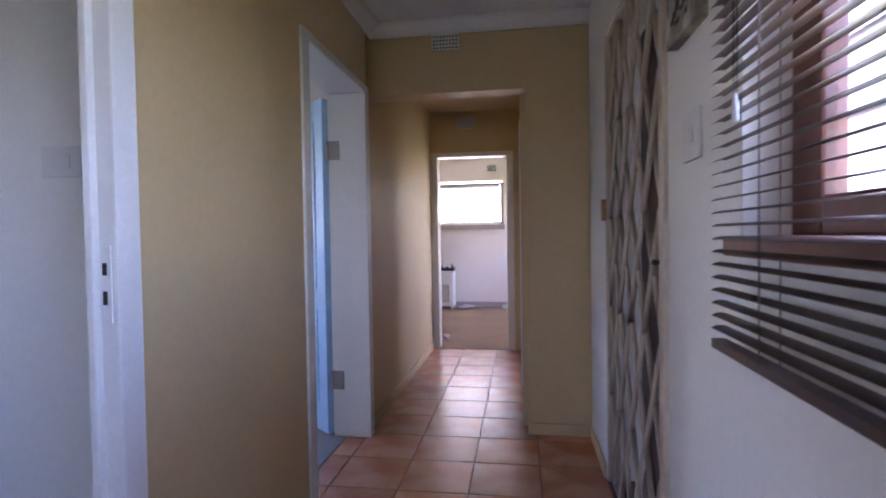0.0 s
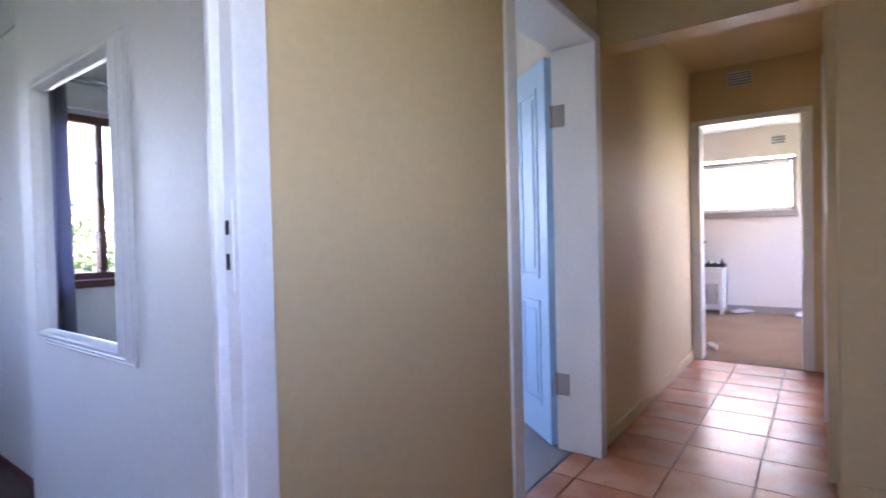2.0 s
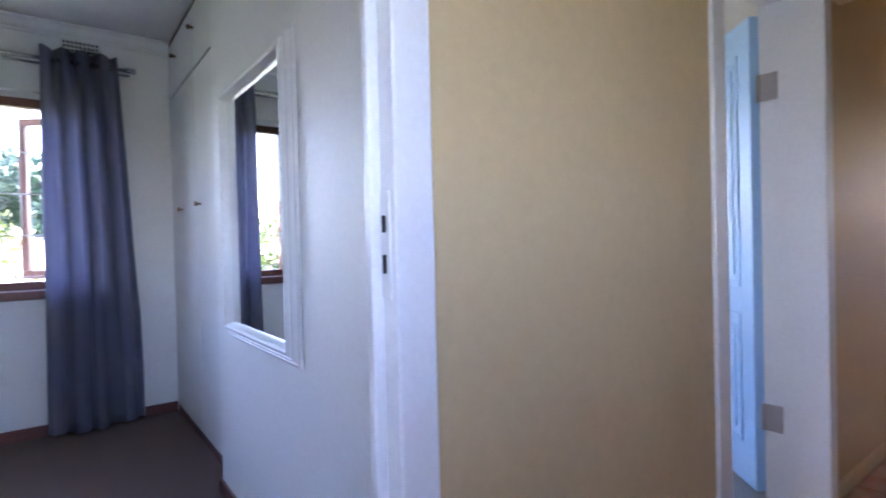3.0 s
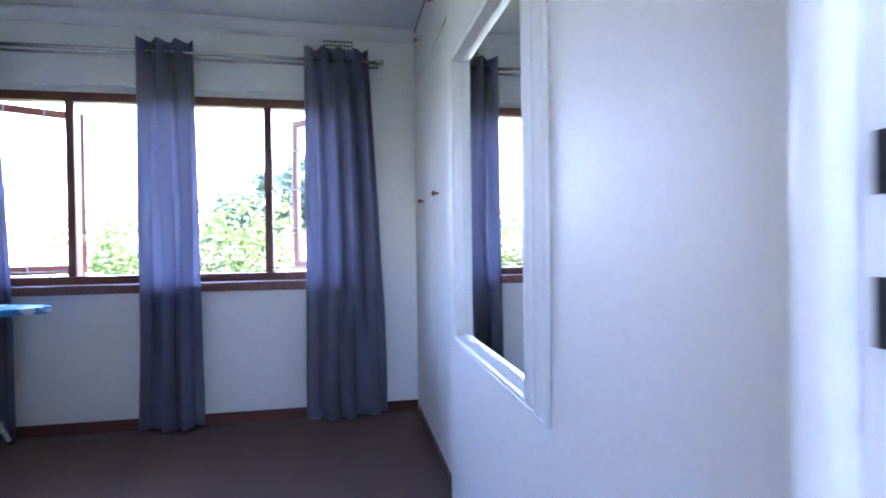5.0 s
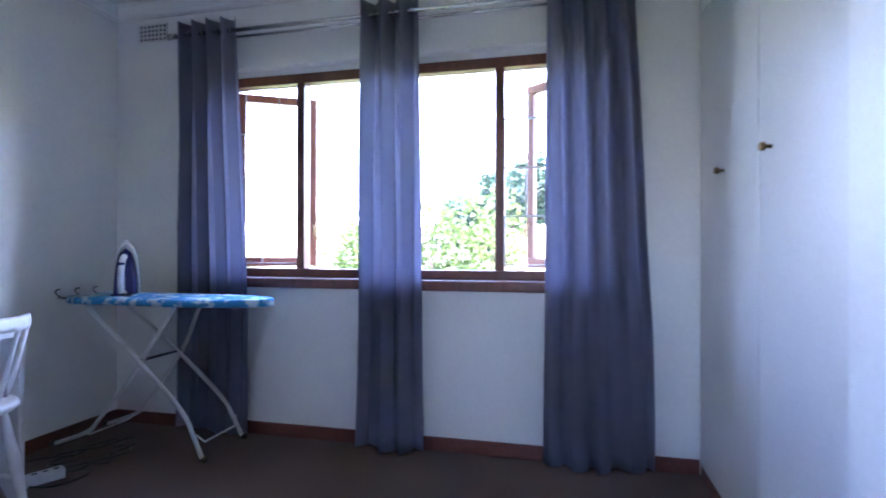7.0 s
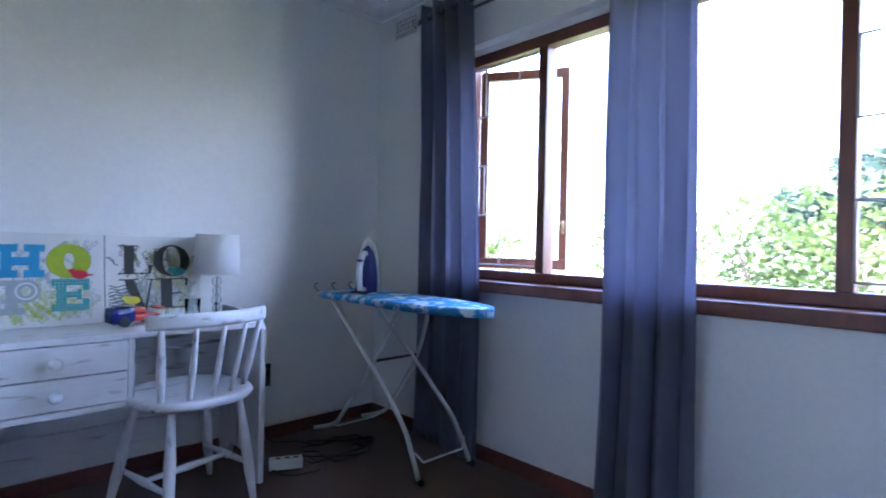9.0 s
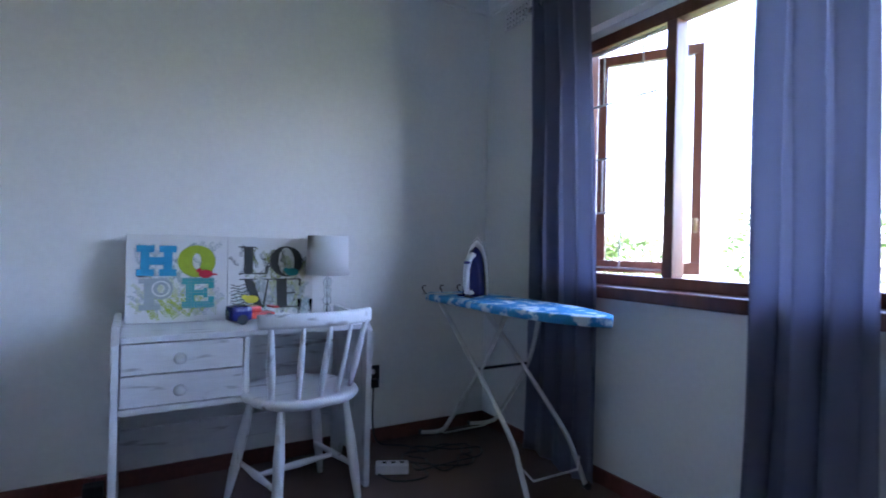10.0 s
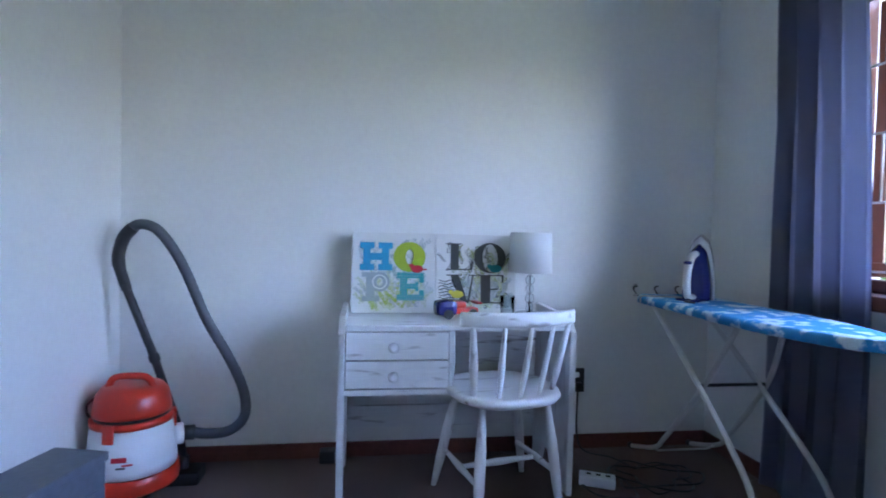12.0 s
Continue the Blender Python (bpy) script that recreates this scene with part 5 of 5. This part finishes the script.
def soft_lump(name, label, category, x, y, sx, sy, sz, seed, mat):
    t = thing(name, label, category, pose(x, y, 0.001, 0, 0, seed * 40))
    bm = bmesh.new()
    bmesh.ops.create_icosphere(bm, subdivisions=3, radius=1.0)
    for v in bm.verts:
        n = noise.noise(v.co * 1.7 + Vector((seed, 0, 0))) * 0.35 + 1
        v.co = Vector((v.co.x * sx * n, v.co.y * sy * n, max(0.0, (v.co.z * 0.6 + 0.4) * sz * n)))
    for f in bm.faces:
        f.smooth = True
    part("cloth", bm, mat, t)


soft_lump("crumpled_cloth", "crumpled grey cloth on the carpet by the wall", "cloth", 0.02, FY - 0.12, 0.16, 0.06, 0.05, 1, M_SHOE)
soft_lump("slipper", "pale slipper on the tan carpet", "slipper", 0.68, FY - 0.20, 0.12, 0.05, 0.07, 2, M_SHOE)
soft_lump("slipper", "pale slipper dropped by the doorway", "slipper", 0.06, 6.75, 0.09, 0.04, 0.05, 3, M_SHOE)

# ---- outdoors ----
bm = bmesh.new()
bmesh.ops.create_grid(bm, x_segments=2, y_segments=2, size=600)
g = tagged(mesh_object("ground", bm, M_GRASS), "sunlit lawn reaching into the distance", "ground", kind="structure")
g.location.z = -0.35
structure("roof_eave", [(-4.05, WX - T, -1.5, 6.4, 2.42, 2.50)], M_GARDEN_WALL, "painted roof overhang above the bedroom window")
structure("roof_slab", [(-3.6, 1.75, -2.8, 3.85, H + 0.101, H + 0.25), (-3.6, 2.75, 3.85, FY + 0.4, H + 0.101, H + 0.25)], M_GARDEN_WALL, "plain roof slab closing the house")
structure("garden_wall", [(-14.2, -14.0, -16, 18, -0.35, 1.5)], M_GARDEN_WALL, "pale plastered garden boundary wall")


def leaf_cloud(bm, rnd, centre, size, count, leaf):
    for _ in range(count):
        u = Vector((rnd.gauss(0, 1), rnd.gauss(0, 1), rnd.gauss(0, 1))).normalized() * rnd.uniform(0.35, 1.0) ** 0.5
        c = Vector(centre) + Vector((u.x * size[0], u.y * size[1], u.z * size[2]))
        if c.z < -0.33:
            continue
        d = Vector((rnd.uniform(-1, 1), rnd.uniform(-1, 1), rnd.uniform(-0.7, 0.7))).normalized()
        e = d.cross(Vector((rnd.uniform(-1, 1), rnd.uniform(-1, 1), rnd.uniform(-1, 1)))).normalized()
        l = leaf * rnd.uniform(0.6, 1.3)
        vs = [bm.verts.new(c + d * l * a + e * l * b) for a, b in ((-0.5, 0), (0, 0.28), (0.5, 0), (0, -0.28))]
        bm.faces.new(vs)


def shrub(label, x, y, r, h, seed, mat):
    rnd = random.Random(seed)
    s = thing("shrub", label, "shrub", pose(x, y, -0.35), "garden shrubs")
    bm = bmesh.new()
    for k in range(6):
        a = rnd.uniform(0, 6.28)
        tube(bm, [(0.03 * math.cos(a), 0.03 * math.sin(a), 0), (r * 0.35 * math.cos(a), r * 0.35 * math.sin(a), h * 0.4), (r * 0.6 * math.cos(a), r * 0.6 * math.sin(a), h * 0.8)], [0.025, 0.015, 0.006], 6)
    part("stems", bm, M_BARK, s)
    bm = bmesh.new()
    for k in range(10):
        a, q = rnd.uniform(0, 6.28), rnd.uniform(0, 0.75) * r
        leaf_cloud(bm, rnd, (q * math.cos(a), q * math.sin(a), h * rnd.uniform(0.35, 0.85)), (r * 0.45, r * 0.45, h * 0.24), 330, 0.085)
    part("crown", bm, mat, s)


shrub("leafy green garden shrub in sun", -7.0, 0.25, 1.0, 2.05, 1, M_LEAF)
shrub("leafy green garden shrub in sun", -7.4, 1.7, 1.1, 1.42, 2, M_LEAF)
shrub("leafy green garden shrub in sun", -6.6, 3.2, 1.0, 2.0, 3, M_LEAF)
shrub("low green garden shrub in sun", -8.2, -1.5, 1.1, 2.1, 4, M_LEAF)
shrub("tall green garden shrub in sun", -6.3, -3.4, 1.0, 1.7, 5, M_LEAF)
shrub("low green garden shrub in sun", -9.4, 4.6, 1.2, 1.6, 6, M_LEAF)


def tree(x, y, h, r, seed, label):
    rnd = random.Random(seed)
    t = thing("tree", label, "tree", pose(x, y, -0.35))
    bm = bmesh.new()
    tube(bm, smooth_path([(0, 0, 0), (0.05, 0.08, h * 0.3), (-0.05, 0.02, h * 0.6), (0.02, 0, h * 0.85)], 4), [0.16 - 0.008 * k for k in range(13)], 9)
    limbs = []
    for k in range(9):
        a, z0 = k * 2.4, h * (0.45 + 0.04 * k)
        e = Vector((r * 0.8 * math.cos(a), r * 0.8 * math.sin(a), z0 + r * rnd.uniform(0.2, 0.7)))
        tube(bm, [(0, 0, z0), tuple(Vector((0, 0, z0)).lerp(e, 0.5) + Vector((0, 0, 0.1))), tuple(e)], [0.06, 0.04, 0.012], 6)
        limbs.append(e)
    part("trunk", bm, M_BARK, t)
    bm = bmesh.new()
    for e in limbs:
        leaf_cloud(bm, rnd, e, (r * 0.42, r * 0.42, r * 0.3), 330, 0.16)
        leaf_cloud(bm, rnd, e * 0.7 + Vector((0, 0, h * 0.28)), (r * 0.35, r * 0.35, r * 0.26), 160, 0.16)
    part("crown", bm, M_LEAF_DARK, t)


tree(-12.5, -0.2, 2.7, 1.25, 8, "dark green garden tree beyond the shrubs")
tree(-10.5, 1.6, 2.9, 1.3, 10, "dark green garden tree beyond the shrubs")

# ---- hall floor tiles ----
TP = 0.338          # tile pitch
TH = TP / 2 - 0.0028
tile_bm = bmesh.new()
box(tile_bm, -TH, TH, -TH, TH, -0.0055, 0.0, bevel=0.0018)
tile_me = bpy.data.meshes.new("tile")
tile_bm.to_mesh(tile_bm and tile_me)
tile_bm.free()
tile_me.materials.append(M_TILE)
hall_floor = bpy.data.objects["floor_hall"]
edge_me = {}
for j in range(27):
    for i in range(5):
        cx, cy = 0.672 - TP / 2 - TP * 2 + TP * i, 3.86 + TP / 2 + TP * (j - 19)
        if cy > EY - 0.10 or cy < -2.4:
            continue
        x0, x1 = max(cx - TH, -0.12 if 0.9 < cy < 1.9 or 2.85 < cy < 3.8 else -0.008 if cy > 3.8 else HX + 0.001), min(cx + TH, GX - 0.001)
        y0, y1 = cy - TH, min(cy + TH, EY - 0.002)
        if x1 - x0 < 0.03:
            continue
        if x1 - x0 > 2 * TH - 0.001 and y1 - y0 > 2 * TH - 0.001:
            ob = new("tile", tile_me)
        else:
            bm = bmesh.new()
            box(bm, x0 - cx, x1 - cx, y0 - cy, y1 - cy, -0.0055, 0.0, bevel=0.0018)
            me = bpy.data.meshes.new("tile")
            bm.to_mesh(me)
            bm.free()
            me.materials.append(M_TILE)
            ob = new("tile", me)
        ob.parent = hall_floor
        ob.location = (cx, cy, 0.0)
